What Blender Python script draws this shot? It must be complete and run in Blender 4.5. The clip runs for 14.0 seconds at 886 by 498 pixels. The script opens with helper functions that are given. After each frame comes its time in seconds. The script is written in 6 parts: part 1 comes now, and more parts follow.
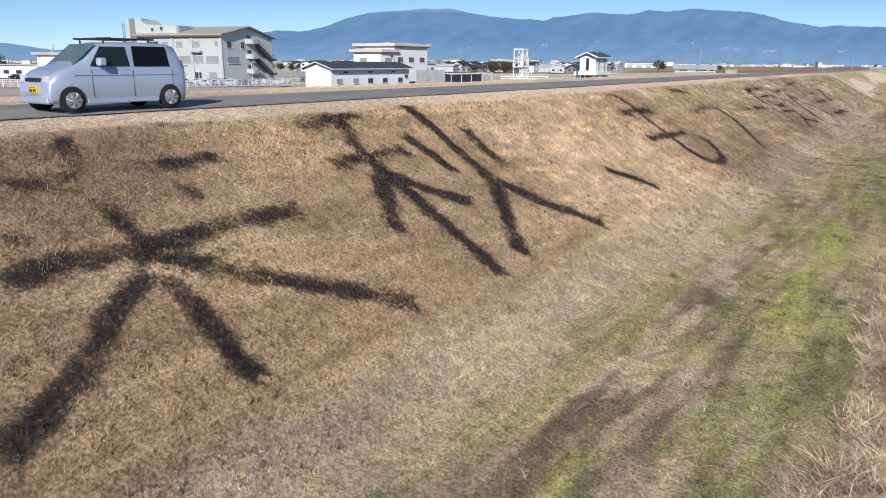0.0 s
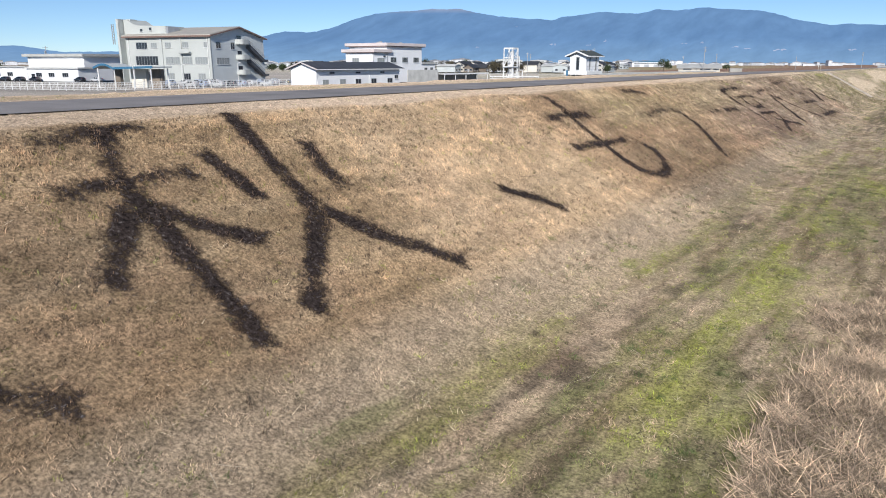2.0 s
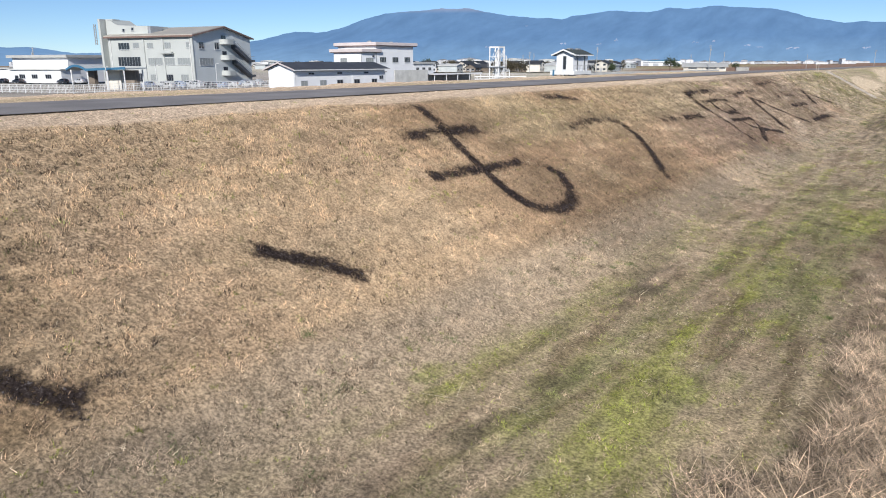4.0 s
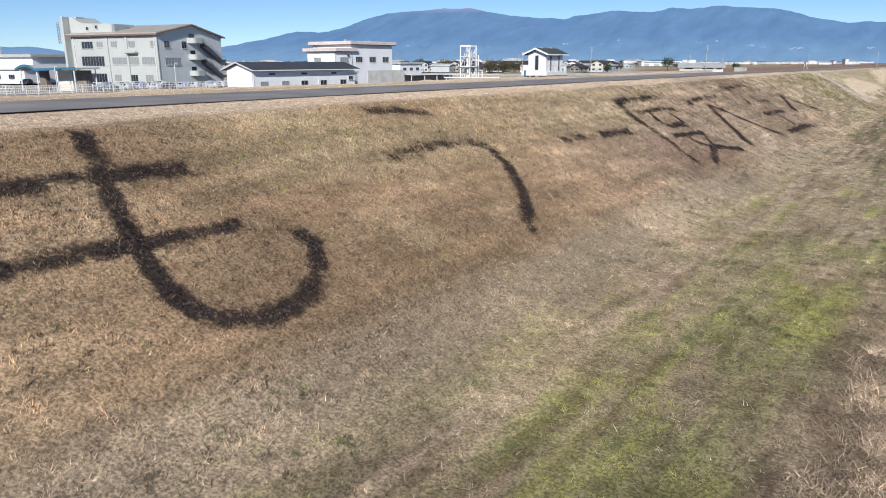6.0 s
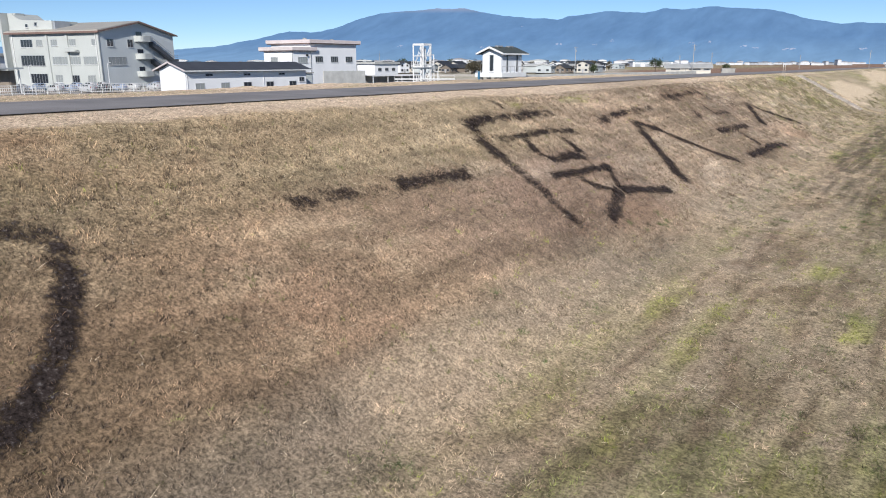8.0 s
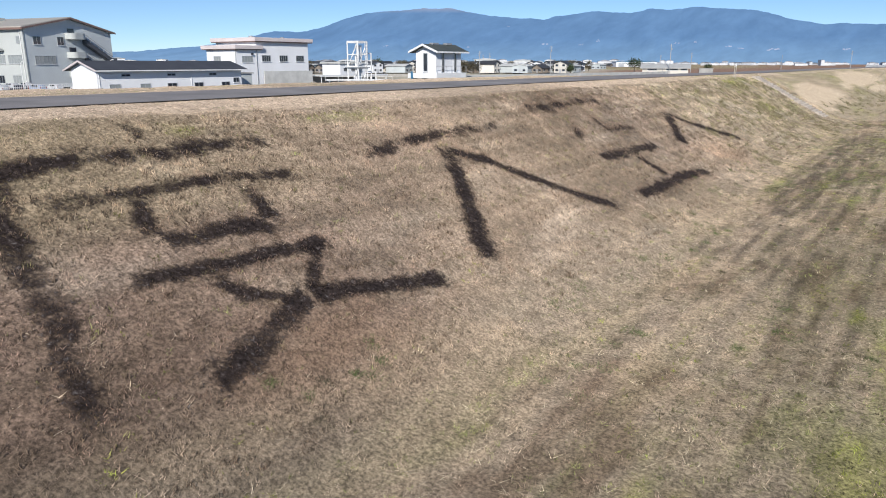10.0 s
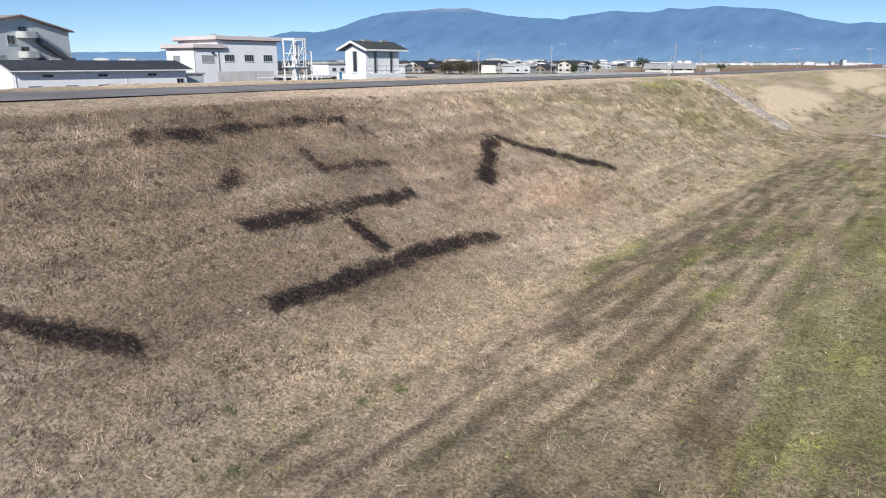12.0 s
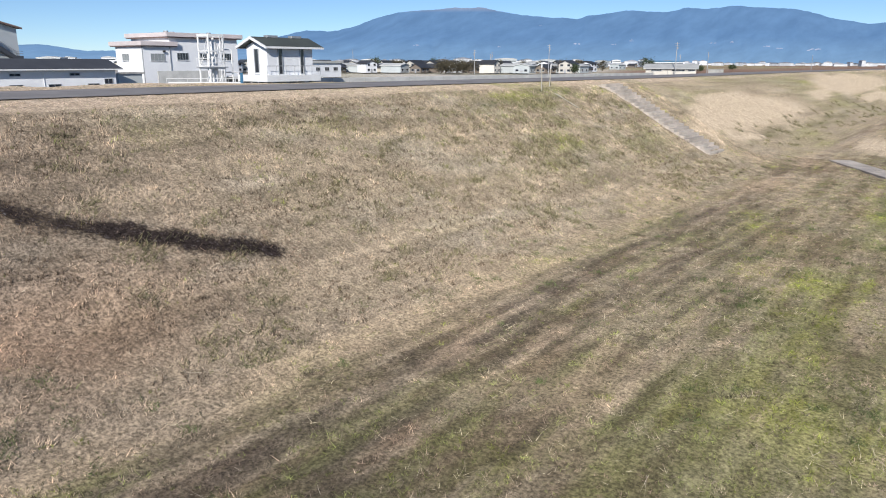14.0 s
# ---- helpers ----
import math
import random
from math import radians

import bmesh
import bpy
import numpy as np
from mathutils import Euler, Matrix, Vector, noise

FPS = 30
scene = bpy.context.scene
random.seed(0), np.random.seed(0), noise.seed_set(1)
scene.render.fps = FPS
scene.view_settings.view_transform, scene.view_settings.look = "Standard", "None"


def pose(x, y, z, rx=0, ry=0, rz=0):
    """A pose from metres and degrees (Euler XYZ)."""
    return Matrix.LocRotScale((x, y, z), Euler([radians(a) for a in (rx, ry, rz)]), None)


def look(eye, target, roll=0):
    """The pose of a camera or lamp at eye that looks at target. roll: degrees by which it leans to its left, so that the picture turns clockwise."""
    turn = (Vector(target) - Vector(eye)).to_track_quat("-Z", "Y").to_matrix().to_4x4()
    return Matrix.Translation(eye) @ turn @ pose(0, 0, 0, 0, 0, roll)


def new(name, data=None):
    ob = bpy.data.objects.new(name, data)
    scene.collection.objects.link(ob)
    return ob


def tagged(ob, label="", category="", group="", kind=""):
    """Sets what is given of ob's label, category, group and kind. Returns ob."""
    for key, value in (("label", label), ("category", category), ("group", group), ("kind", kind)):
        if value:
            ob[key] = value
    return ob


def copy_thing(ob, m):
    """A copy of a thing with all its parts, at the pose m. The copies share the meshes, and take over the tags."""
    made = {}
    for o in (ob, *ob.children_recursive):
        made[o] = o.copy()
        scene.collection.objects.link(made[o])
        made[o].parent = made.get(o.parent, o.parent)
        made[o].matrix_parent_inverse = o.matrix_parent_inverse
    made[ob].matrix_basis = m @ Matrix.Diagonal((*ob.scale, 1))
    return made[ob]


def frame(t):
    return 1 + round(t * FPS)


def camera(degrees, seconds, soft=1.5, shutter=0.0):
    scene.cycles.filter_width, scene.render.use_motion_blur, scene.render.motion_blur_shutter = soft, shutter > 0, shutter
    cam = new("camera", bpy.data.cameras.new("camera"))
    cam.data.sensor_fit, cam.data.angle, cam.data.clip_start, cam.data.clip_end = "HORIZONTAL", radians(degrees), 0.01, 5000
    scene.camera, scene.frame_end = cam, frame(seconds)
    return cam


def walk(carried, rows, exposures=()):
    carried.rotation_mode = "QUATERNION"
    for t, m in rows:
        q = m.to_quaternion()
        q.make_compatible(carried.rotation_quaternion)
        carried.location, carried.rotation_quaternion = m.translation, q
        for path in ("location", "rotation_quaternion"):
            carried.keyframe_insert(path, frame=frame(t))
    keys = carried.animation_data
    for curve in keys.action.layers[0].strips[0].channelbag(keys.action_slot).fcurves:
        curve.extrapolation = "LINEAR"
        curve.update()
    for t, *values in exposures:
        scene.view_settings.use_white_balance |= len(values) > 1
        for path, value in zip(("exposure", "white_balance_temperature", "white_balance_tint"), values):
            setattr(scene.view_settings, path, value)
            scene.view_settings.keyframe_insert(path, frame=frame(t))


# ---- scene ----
cam = camera(65.0, 14.0, soft=1.0)
# seconds, place, yaw, pitch, roll
ROWS = [
    (0, 0.000, 0.000, 1.173, 34.610, -14.995, 0.301),
    (0.5, 0.226, 1.165, 1.143, 34.667, -14.979, 0.203),
    (1, 0.557, 2.642, 1.115, 34.711, -14.975, 0.093),
    (1.5, 0.892, 4.335, 1.088, 35.310, -14.993, 0.076),
    (2, 1.184, 6.189, 1.089, 35.382, -14.975, 0.032),
    (2.5, 1.408, 8.069, 1.088, 35.537, -14.985, 0.000),
    (3, 1.520, 10.329, 1.100, 35.937, -14.993, -0.018),
    (5.5, 1.794, 23.842, 1.063, 36.442, -14.998, -0.221),
    (6, 1.536, 27.021, 1.050, 36.540, -14.995, -0.155),
    (6.5, 1.245, 30.328, 1.041, 36.641, -14.977, -0.103),
    (7, 0.898, 33.831, 1.044, 36.718, -15.000, -0.091),
    (9.5, -0.173, 52.037, 0.942, 34.886, -14.936, -0.026),
    (10, 0.235, 54.975, 0.917, 35.095, -14.977, -0.011),
    (10.5, 0.624, 58.054, 0.907, 35.236, -14.962, -0.068),
    (11, 1.060, 61.981, 0.887, 35.427, -14.986, -0.089),
    (11.5, 1.544, 66.135, 0.856, 35.682, -14.962, -0.162),
    (12, 1.936, 70.346, 0.829, 36.564, -14.970, -0.040),
    (12.5, 2.226, 74.484, 0.831, 36.619, -15.007, 0.045),
    (13, 2.432, 78.514, 0.838, 37.327, -15.022, 0.110),
    (13.5, 2.741, 82.331, 0.861, 37.386, -15.053, 0.095),
    (14, 2.990, 86.130, 0.880, 37.770, -15.010, 0.150),
]
walk(cam, [(t, pose(x, y, z, 90 + pitch, 0, yaw) @ pose(0, 0, 0, 0, 0, roll)) for t, x, y, z, yaw, pitch, roll in ROWS])

# ---- world, sun, exposure ----
SUN_EL, SUN_AZ = 27.3, 28.4  # degrees above the horizon; the light runs this far left of +y
world = bpy.data.worlds.new("world")
scene.world = world
world.use_nodes = True
sky = world.node_tree.nodes.new("ShaderNodeTexSky")
sky.sky_type, sky.sun_disc = "NISHITA", False
sky.sun_elevation = radians(SUN_EL)
sky.sun_rotation = radians(180 - SUN_AZ)
sky.air_density, sky.dust_density, sky.ozone_density, sky.altitude = 0.92, 0.0, 5.0, 3000
background = world.node_tree.nodes["Background"]
background.inputs["Strength"].default_value = 0.103
world.node_tree.links.new(sky.outputs["Color"], background.inputs["Color"])
lamp = bpy.data.lights.new("sun", "SUN")
lamp.energy, lamp.angle, lamp.color = 5.0, radians(0.55), (1.0, 0.962, 0.905)
sun = new("sun", lamp)
sun.matrix_world = look((0, 0, 60), Vector((0, 0, 60)) + Vector((-math.sin(radians(SUN_AZ)) * math.cos(radians(SUN_EL)), math.cos(radians(SUN_AZ)) * math.cos(radians(SUN_EL)), -math.sin(radians(SUN_EL)))))
scene.view_settings.exposure = 0.0


# ---- materials ----
def nodes_of(name):
    m = bpy.data.materials.new(name)
    m.use_nodes = True
    return m, m.node_tree.nodes, m.node_tree.links, m.node_tree.nodes["Principled BSDF"]


def mat(name, color, rough=0.7, vary=0.18, scale=1.5, fine=18.0, bump=0.15, metal=0.0, random_part=0.0):
    """A surface with stains at a large scale, grain at a small one, and a fine relief."""
    m, n, l, b = nodes_of(name)
    b.inputs["Roughness"].default_value, b.inputs["Metallic"].default_value = rough, metal
    where = n.new("ShaderNodeNewGeometry")
    last = None
    for s, amount in ((scale, vary), (fine, vary * 0.6)):
        t = n.new("ShaderNodeTexNoise")
        t.inputs["Scale"].default_value, t.inputs["Detail"].default_value = s, 5
        l.new(where.outputs["Position"], t.inputs["Vector"])
        r = n.new("ShaderNodeMapRange")
        r.inputs["From Min"].default_value, r.inputs["From Max"].default_value = 0.3, 0.7
        r.inputs["To Min"].default_value, r.inputs["To Max"].default_value = 1 - amount, 1 + amount
        l.new(t.outputs["Fac"], r.inputs["Value"])
        if last is None:
            last = r.outputs["Result"]
        else:
            mul = n.new("ShaderNodeMath")
            mul.operation = "MULTIPLY"
            l.new(last, mul.inputs[0])
            l.new(r.outputs["Result"], mul.inputs[1])
            last = mul.outputs[0]
            if bump:
                bp = n.new("ShaderNodeBump")
                bp.inputs["Strength"].default_value, bp.inputs["Distance"].default_value = bump, 0.02
                l.new(t.outputs["Fac"], bp.inputs["Height"])
                l.new(bp.outputs["Normal"], b.inputs["Normal"])
    if random_part:
        info = n.new("ShaderNodeObjectInfo")
        r = n.new("ShaderNodeMapRange")
        r.inputs["To Min"].default_value, r.inputs["To Max"].default_value = 1 - random_part, 1 + random_part
        l.new(info.outputs["Random"], r.inputs["Value"])
        mul = n.new("ShaderNodeMath")
        mul.operation = "MULTIPLY"
        l.new(last, mul.inputs[0])
        l.new(r.outputs["Result"], mul.inputs[1])
        last = mul.outputs[0]
    mix = n.new("ShaderNodeVectorMath")
    mix.operation = "SCALE"
    mix.inputs[0].default_value = color
    l.new(last, mix.inputs["Scale"])
    l.new(mix.outputs["Vector"], b.inputs["Base Color"])
    return m


def times(n, l, a, b):
    mul = n.new("ShaderNodeMath")
    mul.operation = "MULTIPLY"
    l.new(a, mul.inputs[0])
    l.new(b, mul.inputs[1])
    return mul.outputs[0]


def tinted(name, rough, island, grains, bump):
    """A surface whose colour is its mesh's own tint, varied by grain (scale, darkest, lightest) and, for blades, from one to the next."""
    m, n, l, b = nodes_of(name)
    b.inputs["Roughness"].default_value = rough
    b.inputs["Specular IOR Level"].default_value = 0.2
    b.inputs["Diffuse Roughness"].default_value = 1.0
    tint = n.new("ShaderNodeAttribute")
    tint.attribute_name = "tint"
    where = n.new("ShaderNodeNewGeometry")
    last, relief = None, None
    for scale, low, high in grains:
        t = n.new("ShaderNodeTexNoise")
        t.inputs["Scale"].default_value, t.inputs["Detail"].default_value, t.inputs["Roughness"].default_value = scale, 5, 0.7
        l.new(where.outputs["Position"], t.inputs["Vector"])
        r = n.new("ShaderNodeMapRange")
        r.inputs["From Min"].default_value, r.inputs["From Max"].default_value = 0.36, 0.64
        r.inputs["To Min"].default_value, r.inputs["To Max"].default_value = low, high
        l.new(t.outputs["Fac"], r.inputs["Value"])
        last = r.outputs["Result"] if last is None else times(n, l, last, r.outputs["Result"])
        relief = relief or t
    if island:
        r = n.new("ShaderNodeMapRange")
        r.inputs["To Min"].default_value, r.inputs["To Max"].default_value = 1 - island, 1 + island
        l.new(where.outputs["Random Per Island"], r.inputs["Value"])
        last = times(n, l, last, r.outputs["Result"])
    mix = n.new("ShaderNodeVectorMath")
    mix.operation = "SCALE"
    l.new(tint.outputs["Color"], mix.inputs[0])
    l.new(last, mix.inputs["Scale"])
    l.new(mix.outputs["Vector"], b.inputs["Base Color"])
    if bump:
        bp = n.new("ShaderNodeBump")
        bp.inputs["Strength"].default_value, bp.inputs["Distance"].default_value = bump, 0.06
        l.new(relief.outputs["Fac"], bp.inputs["Height"])
        l.new(bp.outputs["Normal"], b.inputs["Normal"])
    return m


def charred():
    """Burnt ground: soot and ash, thinning out raggedly towards the rim of a stroke."""
    m, n, l, b = nodes_of("charred_turf")
    b.inputs["Roughness"].default_value = 0.95
    b.inputs["Specular IOR Level"].default_value = 0.08
    rim = n.new("ShaderNodeAttribute")
    rim.attribute_name = "rim"
    where = n.new("ShaderNodeNewGeometry")
    noises = []
    for size, detail in ((2.2, 3), (11.0, 8)):
        t = n.new("ShaderNodeTexNoise")
        t.inputs["Scale"].default_value, t.inputs["Detail"].default_value, t.inputs["Roughness"].default_value = size, detail, 0.72
        l.new(where.outputs["Position"], t.inputs["Vector"])
        noises.append(t)
    both = n.new("ShaderNodeMath")
    both.operation = "MULTIPLY_ADD"
    both.inputs[1].default_value = 1.3
    grain = n.new("ShaderNodeMath")
    grain.operation = "MULTIPLY"
    grain.inputs[1].default_value = 1.7
    l.new(noises[1].outputs["Fac"], grain.inputs[0])
    l.new(noises[0].outputs["Fac"], both.inputs[0])
    l.new(grain.outputs[0], both.inputs[2])
    add = n.new("ShaderNodeMath")
    l.new(rim.outputs["Fac"], add.inputs[0])
    l.new(both.outputs[0], add.inputs[1])
    cut = n.new("ShaderNodeMapRange")
    cut.inputs["From Min"].default_value, cut.inputs["From Max"].default_value = 1.74, 2.30
    l.new(add.outputs[0], cut.inputs["Value"])
    ramp = n.new("ShaderNodeValToRGB")
    ramp.color_ramp.elements[0].position, ramp.color_ramp.elements[0].color = 0.38, (0.010, 0.008, 0.008, 1)
    ramp.color_ramp.elements[1].position, ramp.color_ramp.elements[1].color = 0.58, (0.055, 0.041, 0.036, 1)
    ash = ramp.color_ramp.elements.new(0.70)
    ash.color = (0.20, 0.18, 0.17, 1)
    l.new(noises[1].outputs["Fac"], ramp.inputs["Fac"])
    l.new(ramp.outputs["Color"], b.inputs["Base Color"])
    clear, mix = n.new("ShaderNodeBsdfTransparent"), n.new("ShaderNodeMixShader")
    l.new(cut.outputs["Result"], mix.inputs["Fac"])
    l.new(clear.outputs[0], mix.inputs[1])
    l.new(b.outputs[0], mix.inputs[2])
    l.new(mix.outputs[0], n["Material Output"].inputs["Surface"])
    return m


def hazed(name, color, haze, amount):
    """Hills kilometres off: a far backdrop with its blue haze painted in as a faint glow."""
    m, n, l, b = nodes_of(name)
    b.inputs["Roughness"].default_value = 1.0
    where = n.new("ShaderNodeNewGeometry")
    t = n.new("ShaderNodeTexNoise")
    t.inputs["Scale"].default_value, t.inputs["Detail"].default_value, t.inputs["Roughness"].default_value = 0.011, 8, 0.60
    steep = n.new("ShaderNodeVectorMath")
    steep.operation = "MULTIPLY"
    steep.inputs[1].default_value = (1.0, 0.35, 0.45)
    l.new(where.outputs["Position"], steep.inputs[0])
    l.new(steep.outputs["Vector"], t.inputs["Vector"])
    ramp = n.new("ShaderNodeValToRGB")
    ramp.color_ramp.elements[0].position, ramp.color_ramp.elements[0].color = 0.35, (*[c * 0.75 for c in color], 1)
    ramp.color_ramp.elements[1].position, ramp.color_ramp.elements[1].color = 0.7, (*[c * 1.3 for c in color], 1)
    l.new(t.outputs["Fac"], ramp.inputs["Fac"])
    l.new(ramp.outputs["Color"], b.inputs["Base Color"])
    # haze painted into the emission, paler towards the foot of the hills
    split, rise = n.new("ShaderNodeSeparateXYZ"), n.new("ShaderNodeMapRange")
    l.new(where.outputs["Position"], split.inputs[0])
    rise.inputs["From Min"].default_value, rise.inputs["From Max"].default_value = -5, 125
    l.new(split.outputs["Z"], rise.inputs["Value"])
    haze_glow = n.new("ShaderNodeValToRGB")
    haze_glow.color_ramp.elements[0].color = (*[c * k for c, k in zip(haze, (1.85, 1.42, 1.13))], 1)
    haze_glow.color_ramp.elements[1].color = (*[c * 0.93 for c in haze], 1)
    l.new(rise.outputs["Result"], haze_glow.inputs["Fac"])
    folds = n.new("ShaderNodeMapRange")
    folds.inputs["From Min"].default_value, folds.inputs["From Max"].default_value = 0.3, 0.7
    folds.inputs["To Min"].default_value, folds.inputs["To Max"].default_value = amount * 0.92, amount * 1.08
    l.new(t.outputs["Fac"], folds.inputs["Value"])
    # bleached grassland on the western summit
    summit, west = n.new("ShaderNodeMapRange"), n.new("ShaderNodeMapRange")
    summit.inputs["From Min"].default_value, summit.inputs["From Max"].default_value = 282, 318
    l.new(split.outputs["Z"], summit.inputs["Value"])
    west.inputs["From Min"].default_value, west.inputs["From Max"].default_value = -2050, -2350
    l.new(split.outputs["X"], west.inputs["Value"])
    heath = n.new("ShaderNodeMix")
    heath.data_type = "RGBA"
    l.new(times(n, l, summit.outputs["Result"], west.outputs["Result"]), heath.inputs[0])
    l.new(haze_glow.outputs["Color"], heath.inputs[6])
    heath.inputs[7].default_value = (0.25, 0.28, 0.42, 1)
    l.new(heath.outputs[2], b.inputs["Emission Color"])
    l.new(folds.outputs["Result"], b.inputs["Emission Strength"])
    return m


def glass(name, color, rough=0.08):
    m, n, l, b = nodes_of(name)
    b.inputs["Base Color"].default_value = (*color, 1)
    b.inputs["Roughness"].default_value = rough
    b.inputs["Specular IOR Level"].default_value = 0.7
    return m


def car_paint(name, color):
    m = mat(name, color, 0.32, 0.05, 2.0, 60.0, 0.0, 0.35)
    b = m.node_tree.nodes["Principled BSDF"]
    b.inputs["Coat Weight"].default_value, b.inputs["Coat Roughness"].default_value = 0.8, 0.08
    return m


TURF = tinted("dry_turf", 0.95, 0.0, ((18.0, 0.48, 1.36), (4.5, 0.75, 1.27)), 0.5)
BLADE = tinted("grass_blade", 0.85, 0.42, ((2.5, 0.86, 1.14),), 0.0)
CHAR = charred()
ASPHALT = mat("asphalt", (0.275, 0.253, 0.242), 0.9, 0.22, 0.5, 40.0, 0.4)
CONCRETE = mat("concrete", (0.36, 0.35, 0.33), 0.9, 0.25, 0.6, 14.0, 0.3)
PALE_CONCRETE = mat("pale_concrete", (0.55, 0.545, 0.52), 0.9, 0.16, 0.5, 12.0, 0.2)
STEP_CONCRETE = mat("weathered_concrete", (0.52, 0.455, 0.39), 0.92, 0.25, 1.2, 20.0, 0.4, random_part=0.12)
WALL_WHITE = mat("white_render", (0.79, 0.80, 0.82), 0.8, 0.05, 0.25, 6.0, 0.05)
WALL_GREY = mat("grey_render", (0.61, 0.645, 0.65), 0.8, 0.06, 0.2, 5.0, 0.05)
WORKS_PALE = mat("grey_green_render", (0.47, 0.49, 0.475), 0.8, 0.06, 0.2, 5.0, 0.05)
WALL_PALE = mat("pale_render", (0.50, 0.535, 0.54), 0.8, 0.06, 0.2, 5.0, 0.05)
WALL_BROWN = mat("brown_boards", (0.26, 0.215, 0.175), 0.85, 0.2, 0.6, 8.0, 0.1, random_part=0.3)
WALL_CREAM = mat("cream_render", (0.66, 0.62, 0.55), 0.8, 0.08, 0.3, 5.0, 0.05, random_part=0.2)
FAR_WALL = mat("distant_walls", (0.62, 0.63, 0.65), 0.9, 0.3, 0.02, 0.3, 0.0)
FAR_ROOF = mat("distant_roofs", (0.26, 0.27, 0.30), 0.9, 0.5, 0.02, 0.3, 0.0)
ROOF_TAN = mat("tan_sheet_roof", (0.44, 0.41, 0.36), 0.6, 0.08, 0.3, 4.0, 0.1)
ROOF_DARK = mat("dark_tile_roof", (0.05, 0.052, 0.058), 0.6, 0.18, 0.4, 6.0, 0.2, random_part=0.35)
ROOF_PALE = mat("pale_sheet_roof", (0.52, 0.52, 0.50), 0.6, 0.12, 0.3, 5.0, 0.1, random_part=0.2)
ROOF_GREEN = mat("grey_green_slates", (0.075, 0.085, 0.075), 0.65, 0.15, 0.5, 9.0, 0.2)
ROOF_BLUE = mat("blue_sheet_roof", (0.05, 0.16, 0.27), 0.45, 0.1, 0.4, 5.0, 0.05)
TRIM_WHITE = mat("white_paint", (0.78, 0.78, 0.77), 0.5, 0.06, 0.8, 12.0, 0.05)
TRIM_PINK = mat("faded_pinkish_fascia", (0.62, 0.55, 0.54), 0.7, 0.08, 0.4, 8.0, 0.05)
TRIM_BROWN = mat("brown_verge_trim", (0.20, 0.13, 0.11), 0.7, 0.1, 0.6, 8.0, 0.05)
FRAME_GREY = mat("aluminium_frame", (0.50, 0.51, 0.52), 0.45, 0.06, 1.0, 20.0, 0.0, 0.6)
STEEL_WHITE = mat("white_painted_steel", (0.74, 0.74, 0.73), 0.5, 0.1, 1.0, 10.0, 0.05)
STEEL_GREY = mat("galvanised_steel", (0.40, 0.41, 0.42), 0.5, 0.12, 1.0, 12.0, 0.05, 0.5)
BRIDGE_GREEN = mat("green_painted_steel", (0.05, 0.16, 0.13), 0.6, 0.1, 0.3, 5.0, 0.05)
WOOD_POLE = mat("bleached_wood", (0.46, 0.42, 0.35), 0.85, 0.15, 2.0, 20.0, 0.2)
POLE_GREY = mat("grey_concrete_pole", (0.38, 0.38, 0.38), 0.85, 0.1, 0.8, 10.0, 0.1)
GLASS_DARK = glass("dark_window_glass", (0.03, 0.035, 0.045))
GLASS_PALE = glass("curtained_window_glass", (0.30, 0.32, 0.32), 0.15)
GLASS_CAR = glass("tinted_car_glass", (0.012, 0.013, 0.016), 0.03)
GLASS_SCREEN = glass("windscreen_glass", (0.20, 0.30, 0.32), 0.03)
GLASS_FRONT = glass("front_door_glass", (0.035, 0.055, 0.060), 0.03)
RUBBER = mat("tyre_rubber", (0.018, 0.018, 0.018), 0.9, 0.15, 3.0, 40.0, 0.1)
ALLOY = mat("alloy_rim", (0.55, 0.55, 0.56), 0.35, 0.08, 3.0, 30.0, 0.0, 0.8)
# stair steel with the shade of the flights' undersides in its colour
SHADE_STEEL = mat("shade_dark_steel", (0.085, 0.09, 0.10), 0.55, 0.12, 1.0, 10.0, 0.05)
BLACK_TRIM = mat("black_plastic", (0.02, 0.02, 0.022), 0.6, 0.1, 3.0, 30.0, 0.05)
PLATE_YELLOW = mat("yellow_plate", (0.72, 0.52, 0.03), 0.5, 0.05, 4.0, 40.0, 0.0)
LENS_CLEAR = glass("headlamp_lens", (0.55, 0.57, 0.6), 0.1)
LENS_RED = glass("tail_lamp_lens", (0.35, 0.02, 0.02), 0.15)
PAINT_SILVER = car_paint("silver_blue_paint", (0.47, 0.54, 0.68))
PAINT_WHITE = car_paint("white_paintwork", (0.72, 0.72, 0.72))
PAINT_DARK = car_paint("dark_paintwork", (0.03, 0.035, 0.045))
BARK = mat("bark", (0.10, 0.075, 0.055), 0.9, 0.2, 2.0, 14.0, 0.3)
LEAF = mat("dark_leaves", (0.045, 0.065, 0.025), 0.8, 0.3, 0.7, 6.0, 0.0)
LEAF_DRY = mat("brown_leaves", (0.082, 0.070, 0.042), 0.85, 0.3, 0.7, 6.0, 0.0)
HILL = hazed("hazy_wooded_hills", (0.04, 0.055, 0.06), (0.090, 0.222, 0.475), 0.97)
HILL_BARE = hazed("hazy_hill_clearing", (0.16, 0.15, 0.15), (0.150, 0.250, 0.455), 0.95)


# ---- mesh helpers ----
def part(name, bm, material, parent=None, label="", smooth=False):
    """Links a bmesh as one mesh object, under a thing or a part."""
    me = bpy.data.meshes.new(name)
    bm.to_mesh(me)
    bm.free()
    me.materials.append(material)
    if smooth:
        me.shade_smooth()
    ob = new(name, me)
    if parent is not None:
        ob.parent = parent
    if label:
        ob["label"] = label
    return ob


